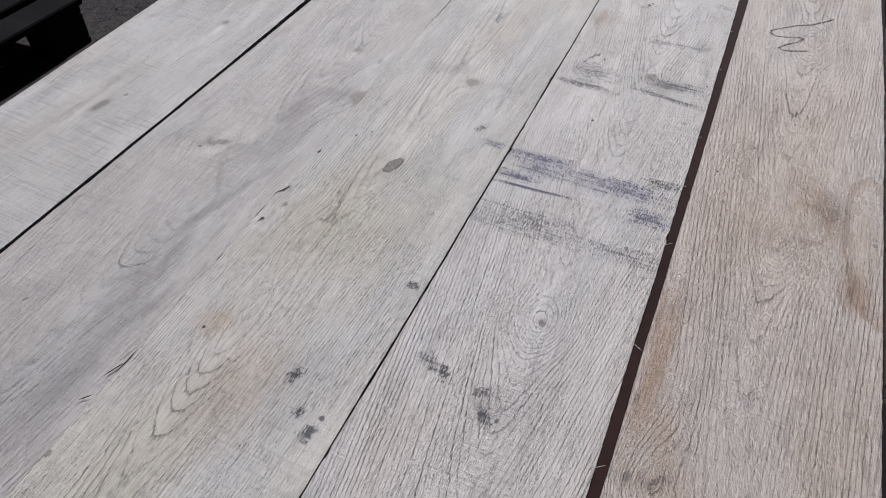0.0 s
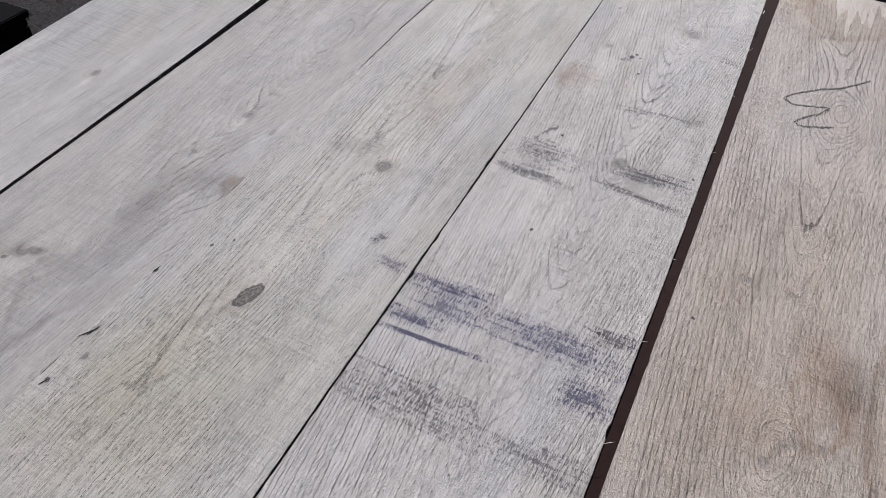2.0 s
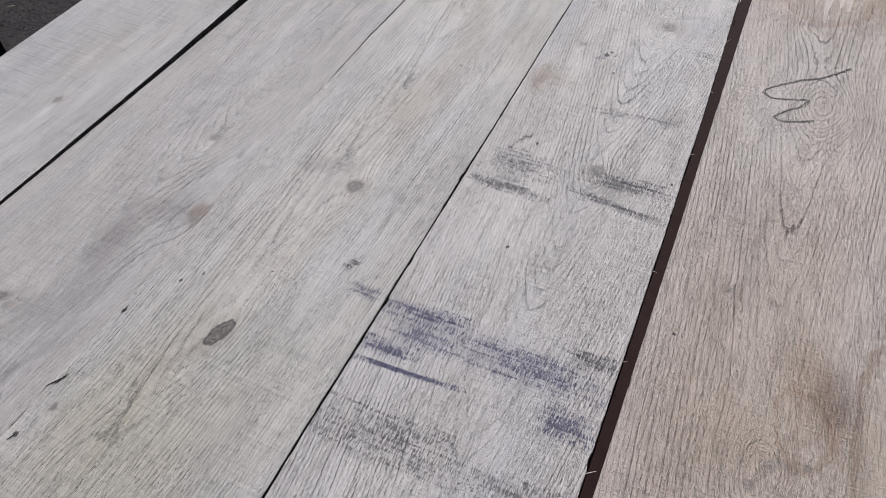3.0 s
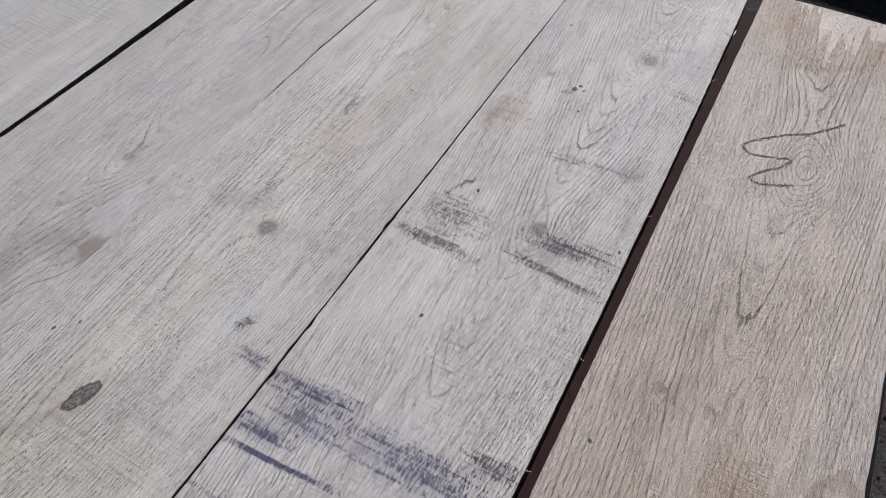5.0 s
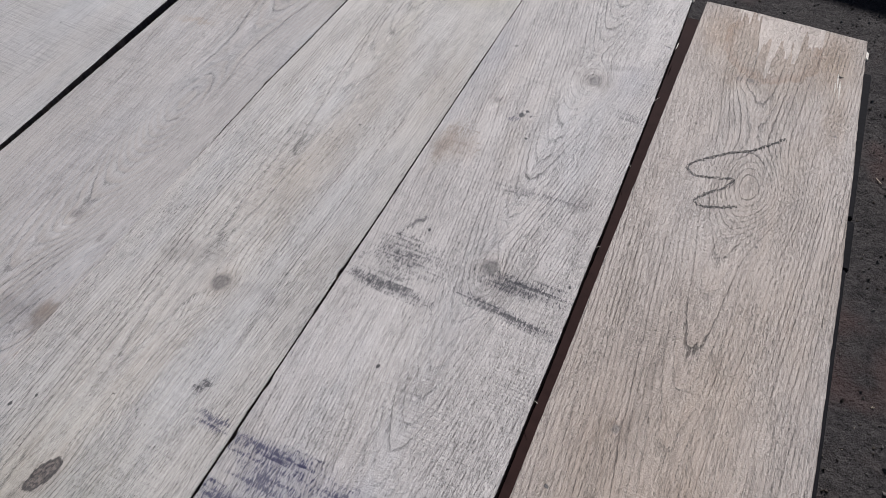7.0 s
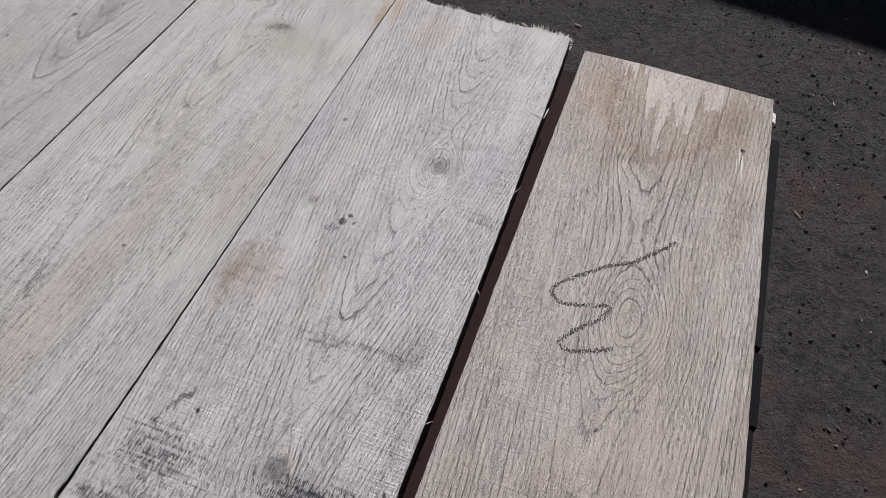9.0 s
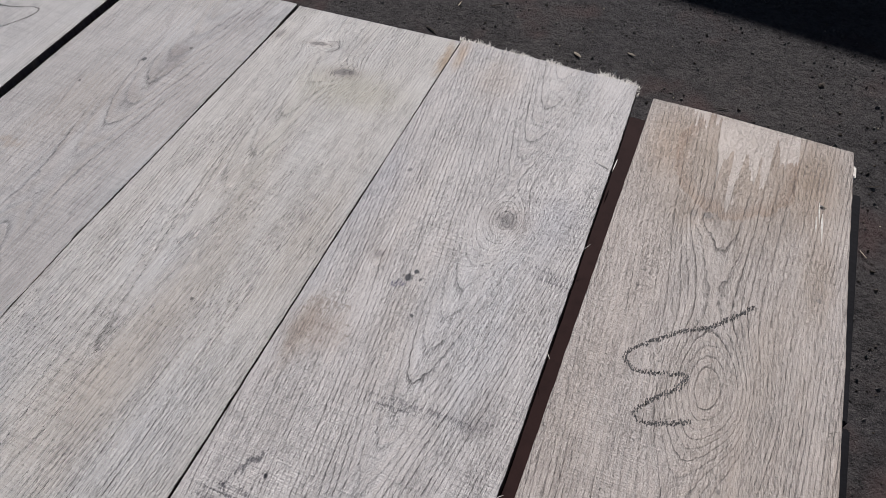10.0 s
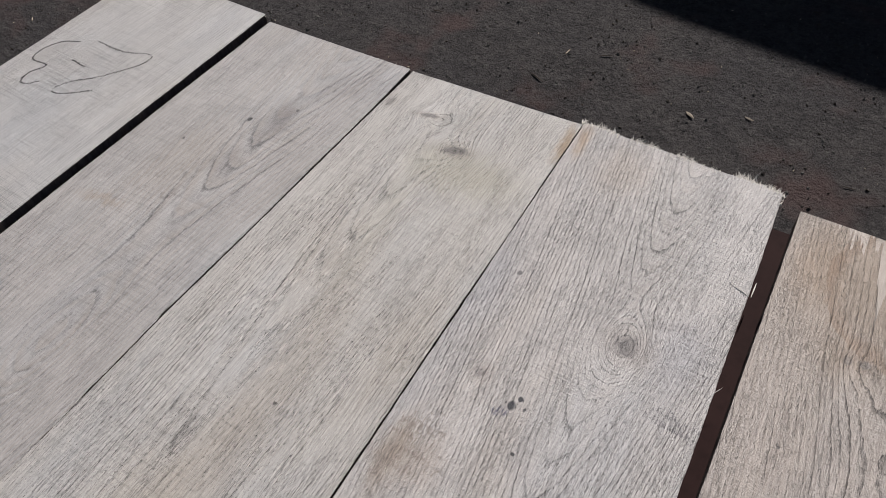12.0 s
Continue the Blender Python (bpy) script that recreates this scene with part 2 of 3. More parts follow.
    normal = n.bump(height, 1.0, 0.0012, n.bump(n.noise((40, 9, 1), detail=3, w=seed), 0.3, 0.004))
    return n.finish(col, rough, normal, 0.9)


def stroke(x0, y0, x1, y1, w, strength, tint=SOOT):
    """A smear from one place to another."""
    return ((x0 + x1) / 2, (y0 + y1) / 2, math.hypot(x1 - x0, y1 - y0) / 2, w, math.atan2(y1 - y0, x1 - x0), strength, tint)


TAN, RUST, SMOKE, BLUE, OLIVE = (0.80, 0.71, 0.60), (0.84, 0.70, 0.55), (0.62, 0.60, 0.60), (0.93, 0.95, 1.0), (0.88, 0.87, 0.77)

BROWN = (0.66, 0.50, 0.36)

oak_a = oak("oak_a", (0.50, 0.470, 0.444), (0.31, 0.278, 0.255), (240, -2.0, 0.05, 3), line=0.3, saw=1.3, pore=0.35, seed=2.0, tone=0.35,
            knots=[(-0.782, -0.943, 0.008, 0.020, -0.1, 0.8), (-0.765, -0.678, 0.006, 0.009, 0, 0.8)],
            dots=[(-0.767, -0.910, 0.004, 0.6), (-0.80, -0.40, 0.002, 0.5)],
            stains=[(-0.80, -0.86, 0.03, 0.06, 0, 0.35, OLIVE), (-0.79, -0.55, 0.05, 0.10, 0, 0.25, TAN), (-0.85, -0.17, 0.05, 0.05, 0, 0.2, TAN)])

oak_b = oak("oak_b", (0.445, 0.415, 0.392), (0.265, 0.238, 0.218), (190, -0.545, 0.03, -24), line=0.36, saw=0.7, pore=0.45, seed=5.0, tone=0.6, belted=0.8,
            waves=[(-0.535, -0.475, 0.05, 0.09, -4.0), (-0.505, -0.60, 0.035, 0.09, -2.0), (-0.51, -1.08, 0.035, 0.09, -2.0)],
            knots=[(-0.583, -0.946, 0.022, 0.008, 0.45, 0.82), (-0.531, -0.663, 0.007, 0.009, 0, 0.6), (-0.484, -0.678, 0.004, 0.007, 0, 0.5),
                   (-0.468, -0.775, 0.016, 0.022, 0, 0.35)],
            stains=[(-0.515, -1.07, 0.010, 0.055, -0.15, 0.95, SMOKE), (-0.505, -1.13, 0.008, 0.045, 0.1, 0.8, SMOKE), (-0.495, -0.99, 0.006, 0.06, -0.2, 0.6, SMOKE), (-0.54, -1.0, 0.006, 0.05, 0.5, 0.5, SMOKE), (-0.512, -1.19, 0.03, 0.08, 0.1, 0.6, SMOKE), (-0.50, -0.785, 0.05, 0.025, 0, 0.6, SMOKE),
                    (-0.545, -0.13, 0.020, 0.050, 0.2, 0.9, SMOKE), (-0.552, -0.215, 0.014, 0.03, 0.2, 0.5, SMOKE), (-0.60, -0.24, 0.05, 0.08, 0, 0.25, TAN), (-0.63, -0.32, 0.035, 0.008, 0.2, 0.5, RUST),
                    (-0.57, -0.282, 0.012, 0.004, 0.3, 0.6, SMOKE), (-0.51, -0.04, 0.05, 0.05, 0, 0.35, SMOKE), (-0.53, -0.85, 0.02, 0.10, 0.3, 0.45, SMOKE),
                    # the last broad SMOKE patch paints in the dimmer light at the near end
                    (-0.60, -0.62, 0.05, 0.14, 0, 0.3, BLUE), (-0.49, -1.31, 0.025, 0.1, 0, 0.6, SMOKE), (-0.475, -1.20, 0.010, 0.05, -0.2, 0.6, SMOKE), (-0.525, -0.84, 0.025, 0.05, 0.2, 0.5, SMOKE), (-0.47, -0.775, 0.012, 0.018, 0.3, 0.6, BROWN), (-0.55, -1.40, 0.12, 0.18, 0, 0.4, SMOKE)],
            dots=[(-0.578, -0.148, 0.004, 0.9), (-0.538, -0.108, 0.003, 0.6), (-0.60, -0.962, 0.003, 0.7), (-0.622, -0.207, 0.002, 0.7), (-0.60, -1.25, 0.0025, 0.6)])

oak_c = oak("oak_c", (0.51, 0.475, 0.434), (0.27, 0.236, 0.206), (330, -0.37, 0.05, -9), line=0.62, saw=0.6, pore=0.9, seed=9.0, warm=0.4, flecks=[(-0.44, -0.48, 0.03, 0.13), (-0.37, -0.33, 0.07, 0.14)],
            waves=[(-0.39, -1.20, 0.04, 0.10, -3.0), (-0.40, -1.06, 0.025, 0.05, -2.0)],
            knots=[(-0.353, -0.897, 0.0078, 0.0175, -0.25, 1.0), (-0.335, -0.677, 0.0105, 0.012, 0, 0.85), (-0.342, -0.083, 0.016, 0.008, 0.2, 0.85),
                   (-0.398, -0.044, 0.013, 0.004, 0.2, 0.8), (-0.436, -1.015, 0.003, 0.005, 0, 0.8), (-0.452, -0.043, 0.005, 0.010, 0, 0.6)],
            stains=[(-0.37, -0.93, 0.012, 0.03, -0.4, 0.5, SMOKE), (-0.38, -0.655, 0.045, 0.016, 0.2, 0.55, SMOKE), (-0.285, -0.672, 0.045, 0.010, 0, 0.4, SMOKE),
                    (-0.40, -1.195, 0.03, 0.022, 0.3, 0.6, RUST), (-0.32, -0.11, 0.08, 0.04, 0, 0.8, OLIVE), (-0.36, -0.20, 0.015, 0.12, 0.1, 0.35, OLIVE),
                    (-0.243, -0.015, 0.009, 0.040, 0.05, 0.95, (0.80, 0.60, 0.40)), (-0.34, -0.36, 0.035, 0.20, 0.1, 0.3, TAN), (-0.30, -1.0, 0.05, 0.16, 0, 0.3, OLIVE),
                    # the last two broad OLIVE patches are dimmer light painted on the near part
                    (-0.36, -1.35, 0.05, 0.14, 0, 0.35, OLIVE), (-0.43, -1.095, 0.02, 0.04, 0, 0.5, OLIVE), (-0.37, -1.03, 0.06, 0.10, 0, 0.4, OLIVE), (-0.33, -1.25, 0.05, 0.08, 0, 0.6, TAN), (-0.42, -1.0, 0.03, 0.06, 0, 0.3, OLIVE), (-0.345, -0.50, 0.05, 0.10, 0, 0.35, TAN), (-0.36, -0.97, 0.11, 0.16, 0, 0.5, OLIVE), (-0.41, -1.38, 0.09, 0.13, 0, 0.5, OLIVE)],
            smears=[stroke(-0.270, -0.800, -0.236, -0.803, 0.006, 0.6, INK), stroke(-0.300, -1.228, -0.288, -1.208, 0.004, 1.2), stroke(-0.274, -1.256, -0.268, -1.244, 0.004, 1.2),
                    stroke(-0.253, -1.275, -0.249, -1.255, 0.004, 1.4), stroke(-0.285, -0.785, -0.275, -0.765, 0.004, 0.7), stroke(-0.250, -1.072, -0.236, -1.066, 0.004, 1.0)],
            dots=[(-0.452, -0.910, 0.003, 0.9), (-0.447, -1.048, 0.003, 0.9), (-0.457, -1.050, 0.003, 0.8), (-0.248, -1.247, 0.0035, 0.8), (-0.409, -1.206, 0.002, 0.9),
                  (-0.445, -1.374, 0.004, 0.6), (-0.41, -0.845, 0.002, 0.8), (-0.425, -0.86, 0.0025, 0.8), (-0.32, -0.42, 0.002, 0.6)])

oak_d = oak("oak_d", (0.51, 0.471, 0.442), (0.28, 0.243, 0.218), (270, -0.105, 0.022, -36), saw=0.75, pore=0.85, line=0.68, seed=13.0,
            waves=[(-0.105, -1.062, 0.032, 0.036, -3.6), (-0.092, -0.232, 0.024, 0.030, -3.0)],
            knots=[(-0.099, -0.554, 0.0105, 0.0115, 0.2, 0.85), (-0.091, -0.229, 0.0120, 0.0125, 0, 0.88), (-0.102, -1.062, 0.004, 0.005, 0.5, 0.9),
                   (-0.189, -0.313, 0.005, 0.006, 0, 0.6)],
            stains=[(-0.204, -0.405, 0.034, 0.030, 0, 0.35, BROWN), (-0.228, -0.002, 0.010, 0.035, 0.1, 0.85, (0.82, 0.64, 0.45)), (-0.175, -0.03, 0.04, 0.05, 0, 0.35, RUST),
                    (-0.221, -0.225, 0.022, 0.06, 0, 0.7, BLUE), (-0.05, -0.215, 0.035, 0.05, 0, 0.7, BLUE), (-0.07, -0.195, 0.03, 0.010, 0.3, 0.5, SMOKE),
                    (-0.045, -0.437, 0.014, 0.018, 0, 0.5, SMOKE), (-0.09, -0.580, 0.030, 0.014, 0.1, 0.6, SMOKE), (-0.12, -0.82, 0.10, 0.035, 0, 0.35, (0.75, 0.77, 0.88)),
                    (-0.19, -1.13, 0.012, 0.05, 0.1, 0.4, SMOKE), (-0.12, -1.175, 0.02, 0.03, 0.5, 0.45, SMOKE), (-0.215, -0.41, 0.012, 0.05, 0, 0.6, TAN)],
            smears=[stroke(-0.237, -0.808, -0.140, -0.802, 0.0065, 0.85, INK), stroke(-0.236, -0.851, -0.175, -0.851, 0.006, 0.95, INK),
                    stroke(-0.240, -0.871, -0.120, -0.864, 0.0019, 1.5, INK), stroke(-0.215, -0.827, -0.145, -0.820, 0.013, 0.62, INK),
                    stroke(-0.165, -0.820, -0.012, -0.822, 0.011, 0.75, INK), stroke(-0.058, -0.797, -0.010, -0.793, 0.006, 0.85, SOOT),
                    stroke(-0.238, -0.926, -0.105, -0.928, 0.014, 0.46, SOOT), stroke(-0.110, -0.935, -0.012, -0.931, 0.010, 0.42, SOOT),
                    stroke(-0.237, -0.611, -0.135, -0.619, 0.0050, 0.8, SOOT), stroke(-0.220, -0.603, -0.140, -0.563, 0.016, 0.28, SOOT),
                    stroke(-0.112, -0.566, -0.015, -0.563, 0.008, 1.0, SOOT), stroke(-0.120, -0.591, -0.012, -0.609, 0.004, 0.75, SOOT),
                    stroke(-0.060, -0.861, -0.008, -0.859, 0.010, 0.75, INK), stroke(-0.145, -0.449, -0.030, -0.437, 0.005, 0.12, SOOT),
                    stroke(-0.206, -0.556, -0.184, -0.515, 0.0022, 0.55, SOOT), stroke(-0.214, -0.575, -0.165, -0.560, 0.014, 0.3, SOOT), stroke(-0.060, -0.274, -0.012, -0.286, 0.006, 0.2, SOOT),
                    stroke(-0.190, -1.158, -0.178, -1.145, 0.009, 0.8, SOOT), stroke(-0.170, -1.165, -0.160, -1.155, 0.008, 0.8, SOOT),
                    stroke(-0.124, -1.170, -0.130, -1.160, 0.007, 0.8, SOOT), stroke(-0.122, -1.188, -0.112, -1.182, 0.008, 1.3, SOOT),
                    stroke(-0.150, -0.330, -0.165, -0.342, 0.003, 0.4, INK), stroke(-0.222, -0.400, -0.178, -0.385, 0.020, 0.12, (0.17, 0.125, 0.09)), stroke(-0.225, -0.425, -0.205, -0.420, 0.014, 0.15, (0.14, 0.11, 0.09))],
            dots=[(-0.152, -0.327, 0.0048, 1.0), (-0.147, -0.318, 0.003, 1.0), (-0.141, -0.326, 0.002, 0.8), (-0.133, -0.364, 0.002, 0.9), (-0.175, -0.534, 0.0025, 1.0),
                  (-0.149, -0.695, 0.0022, 0.9), (-0.118, -1.186, 0.005, 0.8), (-0.104, -1.187, 0.003, 0.7), (-0.206, -0.2, 0.003, 0.6), (-0.02, -0.545, 0.002, 0.9)])

oak_e = oak("oak_e", (0.425, 0.365, 0.318), (0.205, 0.155, 0.122), (225, 0.10, 0.025, -16), saw=0.55, pore=0.6, greyed=0.2, warm=0.5, seed=17.0,
            waves=[(0.123, -0.345, 0.036, 0.052, -4.2), (0.080, -0.165, 0.030, 0.060, -0.7), (0.115, -0.845, 0.030, 0.05, -4.0),
                   (0.026, -1.19, 0.030, 0.06, -4.0)],
            knots=[(0.060, -0.668, 0.004, 0.006, 0, 0.75), (0.104, -0.854, 0.005, 0.007, 0, 0.75), (0.117, -0.831, 0.006, 0.006, 0, 0.6), (0.126, -0.827, 0.005, 0.005, 0, 0.5), (0.143, -0.823, 0.004, 0.005, 0, 0.6), (0.072, -0.156, 0.005, 0.006, 0, 0.6),
                   (0.085, -0.154, 0.0055, 0.0055, 0, 0.7), (0.015, -1.191, 0.005, 0.006, 0, 0.7), (0.028, -1.189, 0.004, 0.005, 0, 0.7), (0.036, -1.192, 0.004, 0.005, 0, 0.7)],
            stains=[(0.178, -0.075, 0.026, 0.07, 0, 0.75, TAN), (0.187, -0.19, 0.018, 0.07, 0, 0.6, TAN), (0.190, -0.885, 0.020, 0.045, 0.05, 0.95, BROWN), (0.185, -0.80, 0.03, 0.10, 0, 0.6, TAN), (0.17, -1.05, 0.05, 0.16, 0, 0.4, TAN), (0.155, -0.77, 0.012, 0.05, 0.15, 0.7, BROWN), (0.160, -0.745, 0.022, 0.05, 0.2, 0.6, SMOKE),
                    (0.014, -1.06, 0.014, 0.13, -0.05, 0.9, BROWN), (0.004, -1.0, 0.006, 0.05, 0, 0.8, BROWN), (0.035, -1.14, 0.02, 0.05, 0.3, 0.5, BROWN), (0.10, -0.82, 0.05, 0.05, 0, 0.4, TAN), (0.03, -0.06, 0.03, 0.06, 0, 0.5, RUST), (0.11, -0.06, 0.13, 0.13, 0, 0.85, TAN), (0.07, -0.155, 0.03, 0.025, 0, 0.45, TAN),
                    (0.05, -1.19, 0.04, 0.03, 0, 0.6, TAN), (0.11, -0.35, 0.05, 0.06, 0, 0.25, TAN), (0.06, -0.60, 0.05, 0.12, 0, 0.25, SMOKE), (0.14, -0.75, 0.035, 0.06, 0.1, 0.5, BROWN), (0.10, -0.72, 0.12, 0.30, 0, 0.4, TAN)],
            dots=[(0.183, -0.103, 0.003, 0.9), (0.024, -0.737, 0.0022, 0.9), (0.04, -0.26, 0.0015, 0.6), (0.206, -0.80, 0.004, 0.5), (0.19, -0.22, 0.003, 0.5), (0.135, -0.42, 0.002, 0.5)],
            torn=(0.108, -0.085, 0.034, 0.028), line=0.62,
            tides=[(0.203, -0.80, 0.030, 0.128, 0.03, 0.6, (0.60, 0.47, 0.35)), (0.135, -0.79, 0.022, 0.040, 0.2, 0.5, BROWN), (0.10, -0.07, 0.060, 0.080, 0.0, 0.5, BROWN)])


def plain(name, a, b, scale, rough, bump=0.3, dist=0.002, stretch=(1, 1, 1), spec=0.3):
    """A worn surface of two tones at two scales."""
    n = Nodes(name)
    s = tuple(scale * k for k in stretch)
    big = n.noise(s, detail=4, rough=0.6)
    fine = n.noise(tuple(14 * k for k in s), detail=3, rough=0.65)
    col = n.mix(n.ramp(big, 0.3, 0.7), a, b)
    col = n.mix(n.ramp(fine, 0.4, 0.75, 0.0, 0.5), col, tuple(0.55 * c for c in a))
    return n.finish(col, rough, n.bump(fine, bump, dist), spec)


def earth():
    """Trodden earth over concrete, grey-brown, with grit and damp patches."""
    n = Nodes("trodden_earth")
    big = n.noise((1.7, 1.7, 1), detail=5, rough=0.6)
    mid = n.noise((14, 14, 1), detail=4, rough=0.65, w=3)
    fine = n.noise((150, 150, 1), detail=4, rough=0.7, w=5)
    grit = n.noise((520, 520, 1), detail=2, rough=0.6, w=8)
    blotch = n.noise((45, 45, 1), detail=5, rough=0.7, w=11)
    col = n.mix(n.ramp(big, 0.35, 0.65), (0.046, 0.040, 0.038), (0.036, 0.032, 0.033))
    col = n.mix(n.ramp(mid, 0.42, 0.68, 0.0, 0.8), col, (0.021, 0.018, 0.018))
    col = n.mix(n.ramp(blotch, 0.48, 0.62, 0.0, 0.75), col, (0.015, 0.013, 0.013))
    col = n.mix(n.ramp(blotch, 0.46, 0.34, 0.0, 0.4), col, (0.062, 0.055, 0.051))
    col = n.mix(n.ramp(fine, 0.50, 0.66, 0.0, 0.6), col, (0.066, 0.059, 0.055))
    col = n.mix(n.ramp(fine, 0.46, 0.34, 0.0, 0.6), col, (0.009, 0.008, 0.008))
    col = n.mix(n.ramp(grit, 0.60, 0.68, 0.0, 0.5), col, (0.17, 0.155, 0.14))
    col = n.mix(n.ramp(n.noise((5, 5, 1), detail=3, w=17), 0.54, 0.72, 0.0, 0.6), col, (0.066, 0.038, 0.034))
    h = n.math("MULTIPLY_ADD", fine, 0.7, n.math("MULTIPLY_ADD", blotch, 0.9, mid))
    return n.finish(col, 0.92, n.bump(grit, 0.7, 0.002, n.bump(h, 0.8, 0.016)), 0.2)


earth_mat = earth()
brown_paint = plain("brown_film", (0.018, 0.0084, 0.0076), (0.024, 0.0115, 0.0104), 5, 0.85, 0.2, 0.001, spec=0.1)
edge_mat = plain("dark_edge", (0.005, 0.0048, 0.006), (0.009, 0.0085, 0.010), 9, 0.85, 0.4, 0.002, spec=0.1)
pallet_mat = plain("dark_timber", (0.004, 0.0038, 0.0042), (0.009, 0.0085, 0.009), 3, 0.9, 0.5, 0.003, (1, 6, 1), spec=0.08)
barn_mat = plain("barn_boards", (0.050, 0.042, 0.036), (0.085, 0.072, 0.060), 2, 0.85, 0.5, 0.006, (5, 5, 0.6))
roof_mat = plain("roof_sheet", (0.10, 0.10, 0.105), (0.15, 0.14, 0.14), 1.2, 0.7)
# board sides, darker than the upper faces
side_mat = plain("dark_board_side", (0.095, 0.075, 0.064), (0.155, 0.128, 0.110), 40, 0.9, 0.5, 0.001, (1, 4, 1), spec=0.1)
chip_mat = plain("pale_chip", (0.42, 0.35, 0.26), (0.26, 0.21, 0.16), 60, 0.8)
bark_mat = plain("dark_bark", (0.030, 0.024, 0.020), (0.065, 0.050, 0.038), 70, 0.9)
fibre_mat = plain("wood_fibre", (0.70, 0.66, 0.60), (0.50, 0.45, 0.39), 300, 0.8)
stone_mat = plain("grit_stone", (0.11, 0.10, 0.09), (0.05, 0.045, 0.042), 25, 0.9)


def crayon():
    n = Nodes("wax_crayon")
    return n.finish(n.mix(n.ramp(n.noise((700, 700, 1), detail=2), 0.4, 0.6), (0.035, 0.033, 0.035), (0.10, 0.092, 0.085)), 0.7, None, 0.3)


crayon_mat = crayon()


# ---- building blocks ----
def mesh_from(bm, name):
    me = bpy.data.meshes.new(name)
    bmesh.ops.recalc_face_normals(bm, faces=bm.faces)
    bm.to_mesh(me)
    bm.free()
    return me


def part(name, bm, material, parent=None, label=""):
    ob = new(name, mesh_from(bm, name))
    ob.data.materials.append(material)
    if parent:
        ob.parent = parent
    if label:
        ob["label"] = label
    return ob


def box(bm, x0, x1, y0, y1, z0, z1, bevel=0.0):
    r = bmesh.ops.create_cube(bm, size=1, matrix=Matrix.LocRotScale(((x0 + x1) / 2, (y0 + y1) / 2, (z0 + z1) / 2), None, (x1 - x0, y1 - y0, z1 - z0)))
    if bevel:
        edges = {e for v in r["verts"] for e in v.link_edges}
        bmesh.ops.bevel(bm, geom=list(edges), offset=bevel, segments=2, affect="EDGES")
    return bm


def thing(name, label, category, at=(0, 0, 0), group="", kind=""):
    ob = new(name)
    ob.location = at
    return tagged(ob, label, category, group, kind)


def along(keys, y):
    """The value at y, straight between (y, value) keys that climb."""
    ys, vs = zip(*keys)
    return float(np.interp(y, ys, vs))


# ---- ground ----
def ground_sheet():
    """One sheet to the horizon, finer and uneven near the boards."""
    marks = [-600, -60, -12, -6, -4] + [-3 + 0.05 * i for i in range(121)] + [4, 6, 12, 60, 600]
    bm = bmesh.new()
    rows = []
    for gy in marks:
        row = []
        for gx in marks:
            near = max(0.0, 1 - max(abs(gx), abs(gy)) / 4.5)
            p = Vector((gx, gy, 0))
            h = (0.007 * noise.noise(p * 2.3) + 0.0035 * noise.noise(p * 9)) * near
            row.append(bm.verts.new((gx, gy, GROUND + h)))
        rows.append(row)
    for r0, r1 in zip(rows, rows[1:]):
        for i in range(len(marks) - 1):
            f = bm.faces.new((r0[i], r0[i + 1], r1[i + 1], r1[i]))
            f.smooth = True
    return tagged(part("ground", bm, earth_mat), "grey-brown trodden earth strewn with grit and wood waste", "ground", kind="structure")


ground = ground_sheet()


def ground_z(gx, gy):
    near = max(0.0, 1 - max(abs(gx), abs(gy)) / 4.5)
    p = Vector((gx, gy, 0))
    return GROUND + (0.007 * noise.noise(p * 2.3) + 0.0035 * noise.noise(p * 9)) * near


# ---- unseen barn added ahead, so that its eave throws the shade on the yard ----
def barn():
    rise = 3.0
    foot = Vector((0.0, 1.175, GROUND)) + TO_SUN * (rise / math.sin(SUN_EL))
    slope = math.atan2(-0.18, 1.0)
    root = thing("barn", "unseen dark boarded barn with a grey sheet roof, added for its shade", "barn", (foot.x, foot.y, GROUND))
    root.rotation_euler = (0, 0, slope)
    board = mesh_from(box(bmesh.new(), -0.125, 0.125, 0.0, 0.03, 0.0, rise - 0.05, 0.004), "wall_board")
    board.materials.append(barn_mat)
    part("wall", box(bmesh.new(), -14, 14, 0.36, 0.5, 0, rise - 0.06), barn_mat, root)
    for i in range(108):
        ob = new("wall_board", board)
        ob.parent = root
        ob.location = (-13.9 + 0.258 * i, 0.325 + 0.004 * (i % 2), 0)
    bm = bmesh.new()
    box(bm, -14.3, 14.3, 0.0, 0.06, rise - 0.12, rise, 0.004)
    box(bm, -14.3, 14.3, 0.06, 9.0, rise - 0.10, rise)
    part("roof", bm, roof_mat, root, "grey sheet roof of the unseen barn, with a straight eave")
    part("side_wall", box(bmesh.new(), -14, -13.8, 0.5, 9, 0, rise - 0.1), barn_mat, root)
    part("side_wall", box(bmesh.new(), 13.8, 14, 0.5, 9, 0, rise - 0.1), barn_mat, root)
    part("back_wall", box(bmesh.new(), -14, 14, 8.8, 8.99, 0, rise - 0.1), barn_mat, root)


barn()


# ---- the work table under the boards ----
T_TOP = -0.0235


